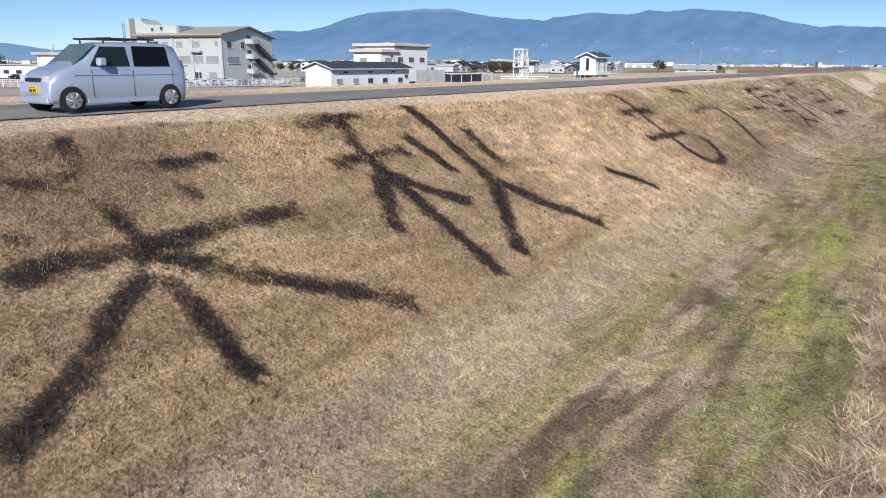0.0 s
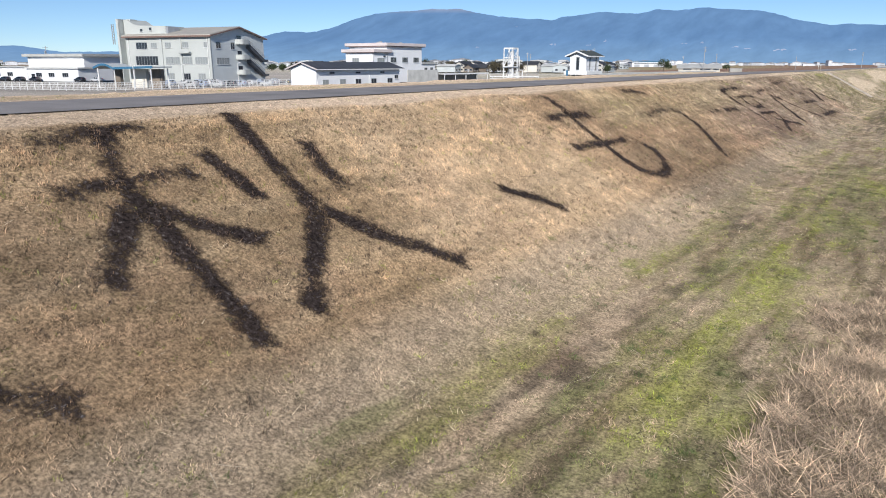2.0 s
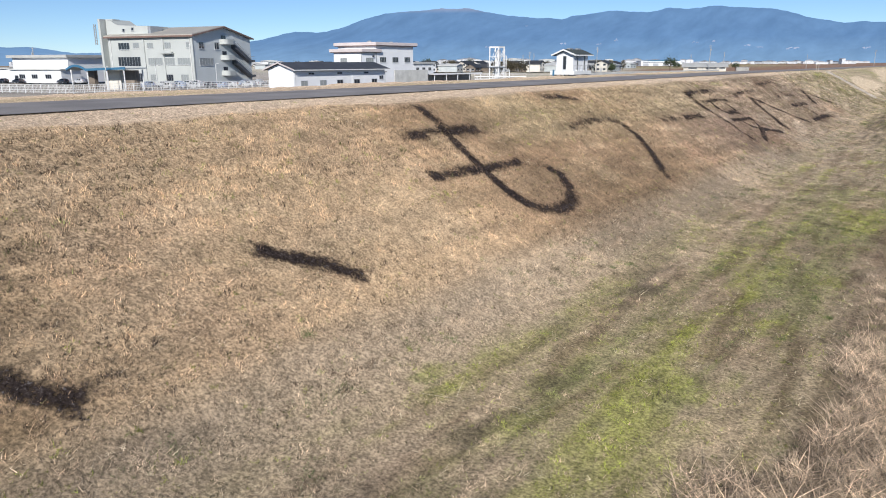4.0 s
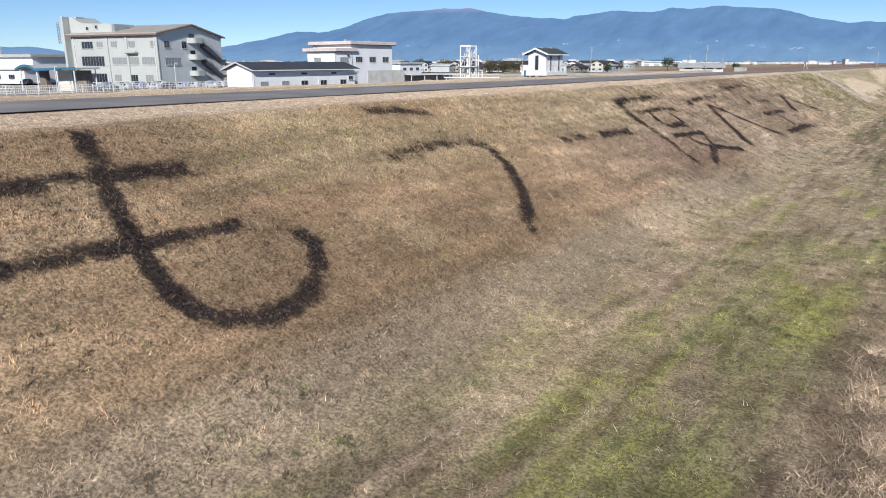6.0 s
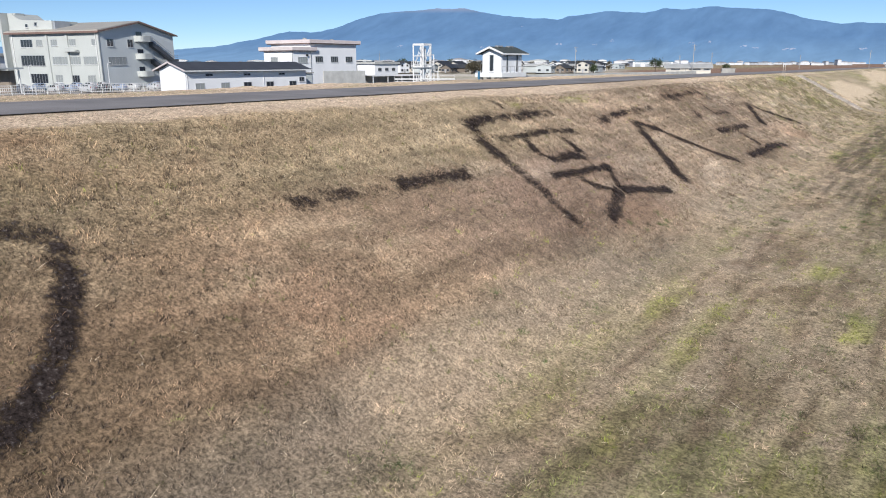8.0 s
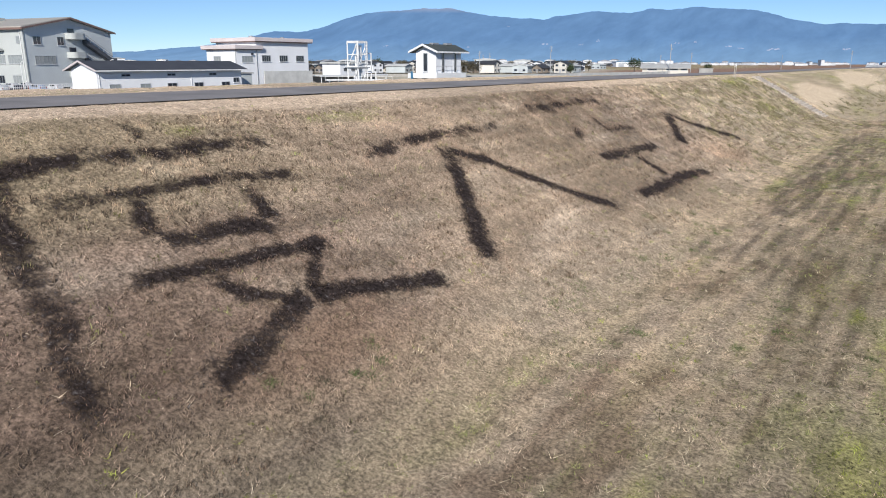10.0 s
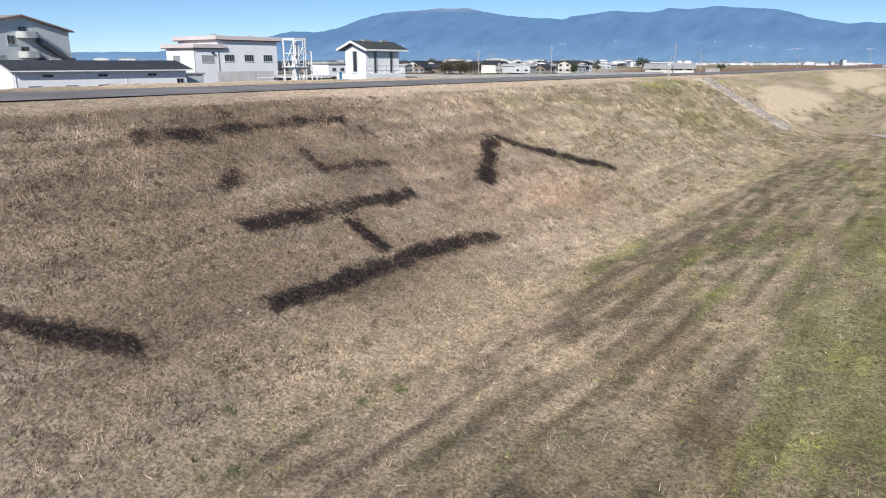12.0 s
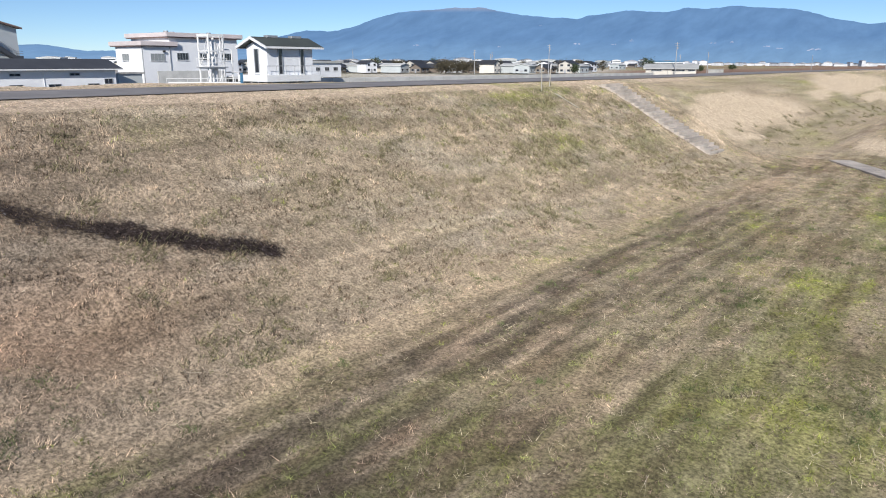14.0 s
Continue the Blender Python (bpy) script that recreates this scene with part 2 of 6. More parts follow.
def empty(name, m, label="", category="", group="", kind=""):
    ob = new(name)
    ob.matrix_world = m
    ob.empty_display_size = 0.3
    return tagged(ob, label, category, group, kind)


def block(bm, x0, x1, y0, y1, z0, z1, bevel=0.0):
    """A cuboid with softened edges."""
    made = bmesh.ops.create_cube(bm, size=1.0)["verts"]
    bmesh.ops.transform(bm, verts=made, matrix=Matrix.LocRotScale(((x0 + x1) / 2, (y0 + y1) / 2, (z0 + z1) / 2), None, (abs(x1 - x0), abs(y1 - y0), abs(z1 - z0))))
    if bevel:
        edges = list({e for v in made for e in v.link_edges})
        bmesh.ops.bevel(bm, geom=edges, offset=bevel, segments=1, affect="EDGES")
    return bm


def blocks(*rows, bevel=0.0):
    bm = bmesh.new()
    for r in rows:
        block(bm, *r, bevel=bevel)
    return bm


def tube(bm, a, b, r0, r1=None, sides=8):
    """A rod from a to b."""
    a, b = Vector(a), Vector(b)
    turn = (b - a).to_track_quat("Z", "Y").to_matrix().to_4x4()
    bmesh.ops.create_cone(bm, cap_ends=True, segments=sides, radius1=r0, radius2=r0 if r1 is None else r1, depth=(b - a).length, matrix=Matrix.Translation((a + b) / 2) @ turn)
    return bm


def rods(*rows, sides=8):
    bm = bmesh.new()
    for a, b, r in rows:
        tube(bm, a, b, r, r, sides)
    return bm


def prism(bm, outline, y0, y1):
    """An outline in x and z, drawn out from y0 to y1."""
    lo = [bm.verts.new((x, y0, z)) for x, z in outline]
    hi = [bm.verts.new((x, y1, z)) for x, z in outline]
    k = len(outline)
    bm.faces.new(lo)
    bm.faces.new(hi[::-1])
    for i in range(k):
        bm.faces.new((lo[i], hi[i], hi[(i + 1) % k], lo[(i + 1) % k]))
    bmesh.ops.recalc_face_normals(bm, faces=bm.faces)
    return bm


def sheet(name, verts, faces, material, attrs=(), smooth=False):
    """A mesh object from arrays; attrs: name, kind, values for each vertex."""
    me = bpy.data.meshes.new(name)
    verts, faces = np.asarray(verts, np.float32), np.asarray(faces, np.int32)
    me.vertices.add(len(verts))
    me.vertices.foreach_set("co", verts.ravel())
    size = faces.shape[1]
    me.loops.add(faces.size)
    me.loops.foreach_set("vertex_index", faces.ravel())
    me.polygons.add(len(faces))
    me.polygons.foreach_set("loop_start", np.arange(0, faces.size, size, dtype=np.int32))
    me.update(calc_edges=True)
    for key, kind, values in attrs:
        a = me.attributes.new(key, kind, "POINT")
        a.data.foreach_set("color" if kind == "FLOAT_COLOR" else "value", np.asarray(values, np.float32).ravel())
    me.materials.append(material)
    if smooth:
        me.shade_smooth()
    return new(name, me)


def lattice(x, y, seed):
    """Smooth value noise, 0 to 1, cells one unit wide."""
    xi, yi = np.floor(x).astype(np.int64), np.floor(y).astype(np.int64)
    fx, fy = x - xi, y - yi
    fx, fy = fx * fx * (3 - 2 * fx), fy * fy * (3 - 2 * fy)

    def h(a, b):
        v = (a * 374761393 + b * 668265263 + seed * 1442695041) & 0x7FFFFFFF
        v = ((v ^ (v >> 13)) * 1274126177) & 0x7FFFFFFF
        return ((v ^ (v >> 16)) & 0xFFFF) / 65535.0

    return (h(xi, yi) * (1 - fx) + h(xi + 1, yi) * fx) * (1 - fy) + (h(xi, yi + 1) * (1 - fx) + h(xi + 1, yi + 1) * fx) * fy


def cloud(x, y, size, seed, octaves=3):
    total, weight, amp = 0.0, 0.0, 1.0
    for k in range(octaves):
        total = total + amp * lattice(x / size + 31.7 * seed, y / size - 17.3 * seed, seed + k)
        weight, amp, size = weight + amp, amp * 0.55, size / 2.1
    return total / weight


def ease(v, a, b):
    k = np.clip((v - a) / (b - a), 0, 1)
    return k * k * (3 - 2 * k)


# ---- the lie of the land ----
DIP = 0.12  # how far the crown sinks beyond the writing


def bend(y):
    """How far the levee has swung towards the river at y."""
    y = np.asarray(y, float)
    k = np.clip(y - 170, 0, 160)
    return 0.0006 * k * k + 0.192 * np.clip(y - 330, 0, None)


def height(x, y):
    """The smooth lie of the land: berm, river slope, crown with the road, landward slope, plain."""
    x, y = np.asarray(x, float) - bend(y), np.asarray(y, float)
    toe = -4.6 + 0.5 * np.clip((y - 72) / 26, 0, 1)
    slope = -0.12 - 0.565 * (x + 13.6)
    crown = -0.02 - 0.05 * np.clip(x + 15.2, 0, 9)
    river = np.minimum(slope, crown)
    river = river - DIP * ease(y, 95, 150) * ease(-x, 11.5, 13.5)
    river = river - 0.10 * np.exp(-((x + 13.9) / 0.7) ** 2)
    d = 0.45
    river = toe + d * np.logaddexp(0, (river - toe) / d)
    land = -0.02 - 0.13 * np.clip(-21.0 - x, 0, 4.6) * ease(y, 100, 135) - np.clip(-25.6 - x, 0, 9.2) * 0.5 - DIP * ease(y, 95, 150) * (x > -25.6)
    return np.where(x > -18, river, land)


def lumps(x, y):
    near = ease(np.asarray(y, float), -40, -5) * (1 - ease(np.asarray(y, float), 180, 260)) * ease(np.asarray(x, float), -30, -26) * (1 - ease(np.asarray(x, float), 14, 24))
    road = 1 - np.exp(-(((x + 18) / 3.4) ** 6))
    return near * road * (1 - 0.7 * ease(np.asarray(y, float), 100, 125) * (x < -12)) * (0.075 * (cloud(x, y, 0.55, 6, 2) - 0.5) + 0.10 * (cloud(x, y, 1.3, 5) - 0.5) + 0.16 * (cloud(x, y, 5.0, 9) - 0.5))


def land(x, y):
    return height(x, y) + lumps(x, y)


MOSS, LIME, SOIL = np.array((0.190, 0.203, 0.074)), np.array((0.238, 0.262, 0.052)), np.array((0.128, 0.104, 0.086))
STRAW_CAST = np.array((0.705, 0.675, 0.660))


def blend(p, q, k):
    return p + (q - p) * np.asarray(k)[:, None]


# patches of fresh green and of dark trodden thatch: centre, half width, half length
FRESH = ((-4.9, 24.4, 0.6, 2.0), (-1.8, 23.6, 1.0, 2.4), (-2.5, 15.0, 0.9, 2.2), (-5.6, 13.4, 0.5, 1.2), (-2.2, 10.4, 0.7, 2.0), (-1.3, 17.0, 0.7, 2.2), (-1.1, 34.7, 1.1, 3.4), (-0.7, 43.0, 0.6, 1.8), (-4.5, 56.9, 0.5, 1.6), (-0.8, 57.8, 0.4, 1.4), (-5.1, 87.0, 0.4, 3.0), (1.3, 91.4, 1.5, 4.5), (-0.3, 101.0, 0.7, 2.0), (-3.9, 101.8, 0.4, 1.6), (-0.2, 72.0, 0.5, 1.6), (-12.7, 112.0, 0.9, 3.0))
TRODDEN = ((-3.7, 17.9, 0.45, 1.5), (-4.3, 13.6, 0.45, 1.6), (-3.4, 25.3, 0.5, 2.6), (-3.9, 21.4, 0.3, 1.2), (-1.4, 19.0, 0.35, 1.0), (-4.2, 30.5, 0.4, 2.4))


def patches(spots, x, y, seed):
    out = 0 * x
    for cx, cy, rx, ry in spots:
        d = np.hypot((x - cx) / rx, (y - cy) / ry) + 1.9 * (cloud(x / 0.5, y / 1.6, 0.8, seed) - 0.5)
        out = np.maximum(out, 1 - ease(d, 0.45, 1.10))
    return out


BLEACHED = ((-9.5, 135.5, 2.3, 12.5), (-8.6, 130.5, 1.3, 5.0), (-10.3, 162.5, 0.8, 6.0), (-11.6, 188.0, 2.1, 24.0), (-8.4, 192.0, 1.0, 16.0), (-9.0, 232.0, 2.6, 18.0), (-2.0, 137.5, 1.5, 5.5))


def bleached(x, y):
    """Patches of bleached flattened grass further along: centre, half width, half length."""
    out = 0 * x
    for cx, cy, rx, ry in BLEACHED:
        d = np.hypot((x - cx) / rx, (y - cy) / ry) + 0.9 * (cloud(x, y / 3, 1.3, 70) - 0.5)
        out = np.maximum(out, 1 - ease(d, 0.80, 1.1))
    return out


def greenness(x, y):
    """How much of the turf is moss and fresh green, 0 to 1."""
    x, y = np.asarray(x, float) - bend(y), np.asarray(y, float)
    flat = ease(x, -6.4, -3.6)
    near, mid = 1 - ease(y, 28, 36), ease(y, 28, 36) * (1 - ease(y, 55, 61))
    strip = near * np.exp(-(((x + 2.8) / 2.3) ** 4)) + 1.05 * mid * np.exp(-(((x + 2.0) / 3.4) ** 4)) + ease(y, 62, 70) * (0.75 + 0.25 * ease(y, 84, 90)) * ease(x, -1.4, 0.8)
    strip = strip + 0.8 * np.exp(-(((x + 5.0) / 0.35) ** 2) - ((y - 87) / 4) ** 2)
    field = cloud(x, y / 2.8, 1.5, 21) + 0.4 * (cloud(x, y / 2, 5.0, 22) - 0.5) + 0.22 * (strip - 0.55) + 0.34 * (cloud(x / 0.26, y / 2.0, 1.0, 231, 3) - 0.5)
    g = flat * (0.15 + (0.50 + 0.16 * near) * ease(field, 0.44, 0.64))
    g = g + (0.08 + 0.27 * ease(y, 56, 64)) * ease(cloud(x, y / 4, 2.0, 14), 0.58, 0.72) * ease(x, -13.6, -13) * (1 - ease(x, -12.4, -11.6))
    g = g + 0.45 * ease(y, 106, 112) * (1 - ease(y, 118, 121)) * ease(cloud(x, y, 2.5, 75), 0.40, 0.58) * (1 - ease(x, -9.5, -7.5))
    g = g + 0.35 * ease(y, 122, 126) * ease(cloud(x, y / 2, 3.0, 77), 0.48, 0.62)
    g = g + 0.10 * ease(y, 92, 102) + 0.05
    g = np.maximum(g, 0.74 * patches(FRESH, x, y, 24))
    g = np.maximum(g, 0.40 * patches(((-13.1, 69.4, 0.3, 2.2), (-13.1, 64.2, 0.25, 1.0)), x, y, 24))
    for at, wide, deep in ((-4.1, 0.55, 0.8), (-2.9, 0.40, 0.5)):
        g = g * (1 - deep * np.exp(-(((x - at) / wide) ** 2)))
    g = g + 0.30 * (1 - ease(x, -22.5, -21.0)) * ease(cloud(x, y / 3, 1.6, 78), 0.40, 0.60)
    g = g * (1 - 0.7 * ease(x, -0.5, 0.4) * ease(y, 29, 34) * (1 - ease(y, 46, 54)))
    return np.clip(g, 0, 0.95) * (1 - 0.9 * bleached(x, y))


def fresh_tint(x, y, chance):
    """Fresh green: dull moss or bright yellow-green, in patches."""
    comb = cloud(np.asarray(x) / 0.24, np.asarray(y) / 1.8, 1.0, 240, 3)
    dull = 1.06 - 0.42 * ease(comb, 0.46, 0.62)
    return dull[:, None] * blend(MOSS[None, :] + 0 * np.asarray(x)[:, None], LIME[None, :], ease(cloud(x, y / 2.2, 1.1, 33) + chance + 0.07 * (1 - ease(y, 28, 36)) - 0.05 * ease(y, 30, 40) + 0.07 * patches(FRESH, np.asarray(x), np.asarray(y), 24), 0.48, 0.62))


def pigment(x, y):
    """The colour of the dry turf: straw, grey-brown thatch, bare tracks, with patches of its own."""
    x0, y = np.asarray(x, float), np.asarray(y, float)
    x = x0 - bend(y)
    shape = lambda c: np.array(c)[None, :]  # noqa: E731
    straw, pale, brown = shape((0.588, 0.440, 0.293)), shape((0.690, 0.555, 0.402)), shape((0.395, 0.289, 0.209))
    rust, grey = shape((0.45, 0.290, 0.205)), shape((0.475, 0.400, 0.310))
    a, b, c = cloud(x, y / 1.6, 2.2, 1), cloud(x, y, 7.0, 2), cloud(x, y / 3, 0.7, 3)
    col = straw + 0 * x[:, None]
    # the slope turns browner along its middle stretch
    browner = ease(y, 26, 40) * (1 - 0.5 * ease(y, 61, 70)) * (1 - 0.6 * ease(y, 80, 94)) * (1 - ease(y, 94, 108)) * (1 - ease(x + 1.0 * ease(y, 66, 80), -6.6, -4.8))
    col = blend(col, brown, np.clip(browner * (0.50 + 0.52 * ease(b, 0.35, 0.65)), 0, 1.0))
    col = blend(col, brown * 0.8, 0.85 * np.exp(-(((y - 85.5) / 5.0) ** 2)) * ease(-x, 7.5, 9.5) * (1 - ease(-x, 13.2, 13.8)) * ease(c, 0.25, 0.55))
    col = blend(col, brown * 0.8, 0.42 * np.exp(-(((y - 61) / 6) ** 2) - ((x + 7.5) / 2.2) ** 2))
    col = blend(col, brown, 0.46 * (1 - ease(y, 12, 20)) * (1 - ease(x, -7, -5.5)) * (0.4 + 0.6 * ease(a + b, 0.8, 1.15)))
    col = blend(col, brown * 0.78, 0.40 * ease(y, 30, 37) * (1 - ease(y, 46, 54)) * (1 - ease(x, -6.4, -4.6)))
    col = blend(col, rust, 0.26 * ease(a, 0.55, 0.75) * (1 - ease(x, -8, -6)) * (1 - 0.8 * ease(y, 64, 72)))
    col = blend(col, rust, 0.35 * np.exp(-(((y - 58.5) / 2.5) ** 2) - ((x + 9.2) / 1.6) ** 2))
    col = blend(col, pale, 0.5 * ease(c, 0.5, 0.8))
    col = col * (1 + ease(y, 46, 64) * (np.array((0.935, 1.0, 1.12))[None, :] - 1).T).T
    col = col * (1 + ease(y, 84, 98) * (np.array((0.955, 1.0, 1.01))[None, :] - 1).T).T
    col = col * (1 + (1 - ease(y, 44, 60)) * (np.array((1.025, 1.0, 0.935))[None, :] - 1).T).T
    col = blend(col, shape((0.53, 0.445, 0.285)), 0.55 * ease(y, 34, 40) * (1 - ease(y, 60, 70)) * (1 - ease(x, -11.4, -9.8)) * ease(b, 0.3, 0.55))
    # rows left by the mower, along the levee
    rows = cloud(x / 0.30, y / 2.6, 1.0, 200, 2)
    col = col * (1 + 0.85 * (rows - 0.5))[:, None]
    # a paler lip below the road
    lip = shape((0.77, 0.635, 0.50))
    col = blend(col, pale, 0.35 * ease(y, 18, 21) * (1 - ease(y, 29, 33)) * (1 - ease(x, -6, -4.5)))
    col = blend(col, brown, 0.4 * (1 - ease(y, 15, 20)) * (1 - ease(x, -11.5, -10)) * ease(a, 0.3, 0.6))
    col = blend(col, lip, 0.88 * ease(x, -16.2, -15.4) * (1 - ease(x + 0.5 * (a - 0.5), -14.4, -13.4)))
    col = blend(col, lip, 0.7 * (1 - ease(x, -21, -20)))
    # toe of the slope and berm
    toe = ease(x, -7.6, -6.4)
    col = blend(col, grey, 0.75 * toe)
    col = blend(col, pale, 0.45 * toe * (1 - ease(x, -5.2, -4.2)) * ease(a, 0.4, 0.6))
    flat = ease(x, -5.8, -4.2)
    col = blend(col, brown, 0.5 * flat * ease(cloud(x, y / 1.5, 2.0, 40), 0.52, 0.66))
    # darker thatch and bleached straw, combed out along the levee in narrow streaks
    streak = 0.6 * cloud((x - 0.4 * cloud(0 * x, y, 9.0, 49)) / 0.26, y / 3.0, 1.0, 210, 3) + 0.4 * cloud(x, y / 1.7, 0.55, 211)
    col = blend(col, brown * 0.60, 0.72 * flat * ease(streak, 0.51, 0.64))
    col = blend(col, pale, 0.55 * flat * ease(1 - streak, 0.52, 0.64))
    # wheel tracks along the toe, many thin lines
    wander = 0.5 * (cloud(0 * x, y, 14.0, 50) - 0.5)
    band = np.maximum(np.exp(-(((x + 3.6 - wander) / 1.7) ** 4)) * (0.14 + 0.56 * ease(y, 73, 84) + 0.18 * ease(y, 84, 90) * (1 - ease(y, 98, 104))), 0.28 * np.exp(-(((x + 1.9) / 2.9) ** 4)) * ease(y, 74, 84)) * (1 - ease(y, 108, 118))
    ruts = 0 * x
    for k, at in enumerate((-5.0, -4.45, -3.9, -3.3, -2.7, -2.05, -1.35, -0.6)):
        ruts = np.maximum(ruts, np.exp(-(((x - at - 0.6 * wander - 0.12 * (cloud(0 * x + k, y, 5.0, 56) - 0.5)) / 0.13) ** 2)) * ease(cloud(0 * x + 9 * k, y / 2, 0.9, 57), 0.40, 0.56))
    col = blend(col, SOIL[None, :] * 0.8, np.clip(0.68 * ruts * (0.2 + 0.8 * ease(y, 64, 74)) * (1 - ease(y, 106, 116)), 0, 0.85))
    lines = 0.62 * cloud((x - wander) / 0.21, y / 2.2, 1.0, 51, 2) + 0.38 * cloud(x, y / 1.3, 0.4, 53)
    col = blend(col, SOIL[None, :], np.clip(band * (0.12 + 0.76 * ease(lines, 0.45, 0.57)), 0, 0.90))
    col = blend(col, SOIL[None, :], 0.78 * np.exp(-(((x + 3.8 - wander) / 1.0) ** 4)) * ease(cloud(x / 0.45, y / 2.2, 1.0, 52), 0.54, 0.66) * (1 - ease(y, 33, 42)))
    col = blend(col, SOIL[None, :] * 0.85, 0.75 * patches(TRODDEN, x, y, 54) * ease(cloud(x / 0.6, y / 1.6, 0.42, 55), 0.36, 0.6))
    # stretches of turf toned darker, a few toned paler
    tone_drop = 0.12 * (1 - ease(y, 17, 21)) * ease(x, -13, -10) * (1 - ease(x, -7.5, -6)) + 0.14 * ease(y, 28, 32) * (1 - ease(y, 40, 46)) * ease(x, -3.5, -2) + 0.24 * ease(y, 33, 36) * (1 - ease(y, 44, 50)) * ease(x, -10.5, -8.5) * (1 - ease(x, -5.5, -4)) + 0.2 * ease(y, 75, 79) * (1 - ease(y, 84, 88)) * ease(x, -1.5, 0) - 0.18 * np.exp(-(((y - 87) / 4) ** 2) - ((x + 6.4) / 1.4) ** 2)
    tone_drop = tone_drop + 0.24 * ease(y, 73, 76) * (1 - ease(y, 82, 86)) * (1 - ease(x, -7.5, -5.5)) + 0.22 * ease(y, 56, 59) * (1 - ease(y, 63, 67)) * ease(x, -10, -8.5) * (1 - ease(x, -6, -4.5)) + 0.22 * (1 - ease(y, 7.5, 10)) * (1 - ease(x, -11.5, -10)) * ease(x, -14, -13.3)
    tone_drop = tone_drop + 0.10 * ease(y, 38, 42) * (1 - ease(y, 54, 58)) * ease(x, -4.0, -2.0)
    tone_drop = tone_drop + 0.16 * ease(y, 56, 60) * (1 - ease(y, 72, 80)) * ease(x, -3.0, -1.0)
    tone_drop = tone_drop + 0.20 * ease(y, 72, 75) * (1 - ease(y, 78, 81)) * ease(x, -4.2, -3.0) * (1 - ease(x, -1.2, 0)) + 0.12 * ease(y, 11.5, 13) * (1 - ease(y, 18, 20)) * (1 - ease(x, -7, -5.5))
    tone_drop = tone_drop + 0.16 * ease(y, 24, 28) * (1 - ease(y, 40, 46)) * ease(x, -4.6, -3.0)
    tone_drop = tone_drop + 0.20 * ease(y, 78, 80.5) * (1 - ease(y, 84, 87)) * ease(x, -8.4, -7.4) * (1 - ease(x, -5.6, -4.8))
    tone_drop = tone_drop - 0.13 * ease(y, 79.5, 81.5) * (1 - ease(y, 86, 89)) * ease(x, -4.2, -3.2) * (1 - ease(x, -0.8, 0.3))
    col = col * (1 - tone_drop)[:, None]
    # a pale strip of flattened straw between slope and tracks, and a reddish stand of grass
    col = blend(col, pale, 0.6 * np.exp(-(((x + 5.45) / 0.5) ** 4)) * ease(y, 74, 82) * (1 - ease(y, 104, 112)) * ease(cloud(x / 0.4, y / 2, 0.9, 225), 0.3, 0.55))
    col = blend(col, shape((0.58, 0.40, 0.28)), 0.55 * np.exp(-(((x + 7.9) / 1.1) ** 2) - ((y - 89.8) / 3.0) ** 2) * ease(cloud(x, y / 2, 0.9, 226), 0.25, 0.55))
    col = blend(col, rust * 0.85, 0.5 * np.exp(-(((x + 7.3) / 0.9) ** 2) - ((y - 62.6) / 2.4) ** 2))
    # dead thatch under the reeds
    col = blend(col, brown * 0.6, 0.40 * ease(x, -0.3, 0.8) * (1 - ease(y, 44, 52)) * ease(cloud(x, y, 1.2, 220), 0.3, 0.6))
    # the trodden way off the levee past the steps
    col = blend(col, SOIL[None, :], 0.55 * np.exp(-(((y - 124.5 - 1.4 * (x + 4)) / 2.2) ** 2)) * ease(x, -7.0, -5.5) * ease(cloud(x / 2, y, 1.2, 61), 0.35, 0.6))
    # bleached patches further along the slope
    col = blend(col, shape((0.78, 0.66, 0.50)), 0.95 * bleached(x, y))
    olive = np.exp(-(((x + 7.75 - 0.015 * (y - 137)) / 0.6) ** 2)) * ease(y, 126, 130) * (1 - ease(y, 170, 185))
    col = blend(col, np.array((0.14, 0.13, 0.07))[None, :], 0.75 * olive * ease(cloud(x, y / 1.5, 0.9, 71), 0.42, 0.58))
    # landward: yard gravel, then winter fields
    landward = 1 - ease(x0, -30, -27)
    yard = blend(shape((0.42, 0.40, 0.37)) + 0 * x[:, None], shape((0.30, 0.29, 0.27)), ease(b, 0.4, 0.7))
    fields = blend(shape((0.25, 0.165, 0.120)) + 0 * x[:, None], shape((0.30, 0.27, 0.16)), ease(cloud(x, y, 120.0, 80, 2), 0.45, 0.6) * (1 - ease(x0, -260, -160)))
    pale_lots = blend(shape((0.50, 0.48, 0.43)) + 0 * x[:, None], shape((0.40, 0.39, 0.31)), ease(cloud(x, y, 40.0, 81, 2), 0.42, 0.62))
    fields = blend(fields, pale_lots, (1 - ease(x0 + 0.40 * (y - 45), -16, 6)) * (1 - ease(y, 600, 900)))
    yard = blend(yard, fields, ease(y + 0.3 * (x0 + 150), 240, 300))
    return blend(col, yard, landward) * STRAW_CAST[None, :]


def soil_tint(x, y):
    """The ground under the blades: thatch and soil of the same turf."""
    near = ease(np.asarray(x, float), -26, -22) * (1 - ease(np.asarray(y, float), 190, 260))
    col = blend(pigment(x, y), fresh_tint(x, y, 0.0), 0.75 * greenness(x, y) * near)
    return col * (1 - 0.17 * near * (1 - ease(np.asarray(x, float), 5, 9)))[:, None]


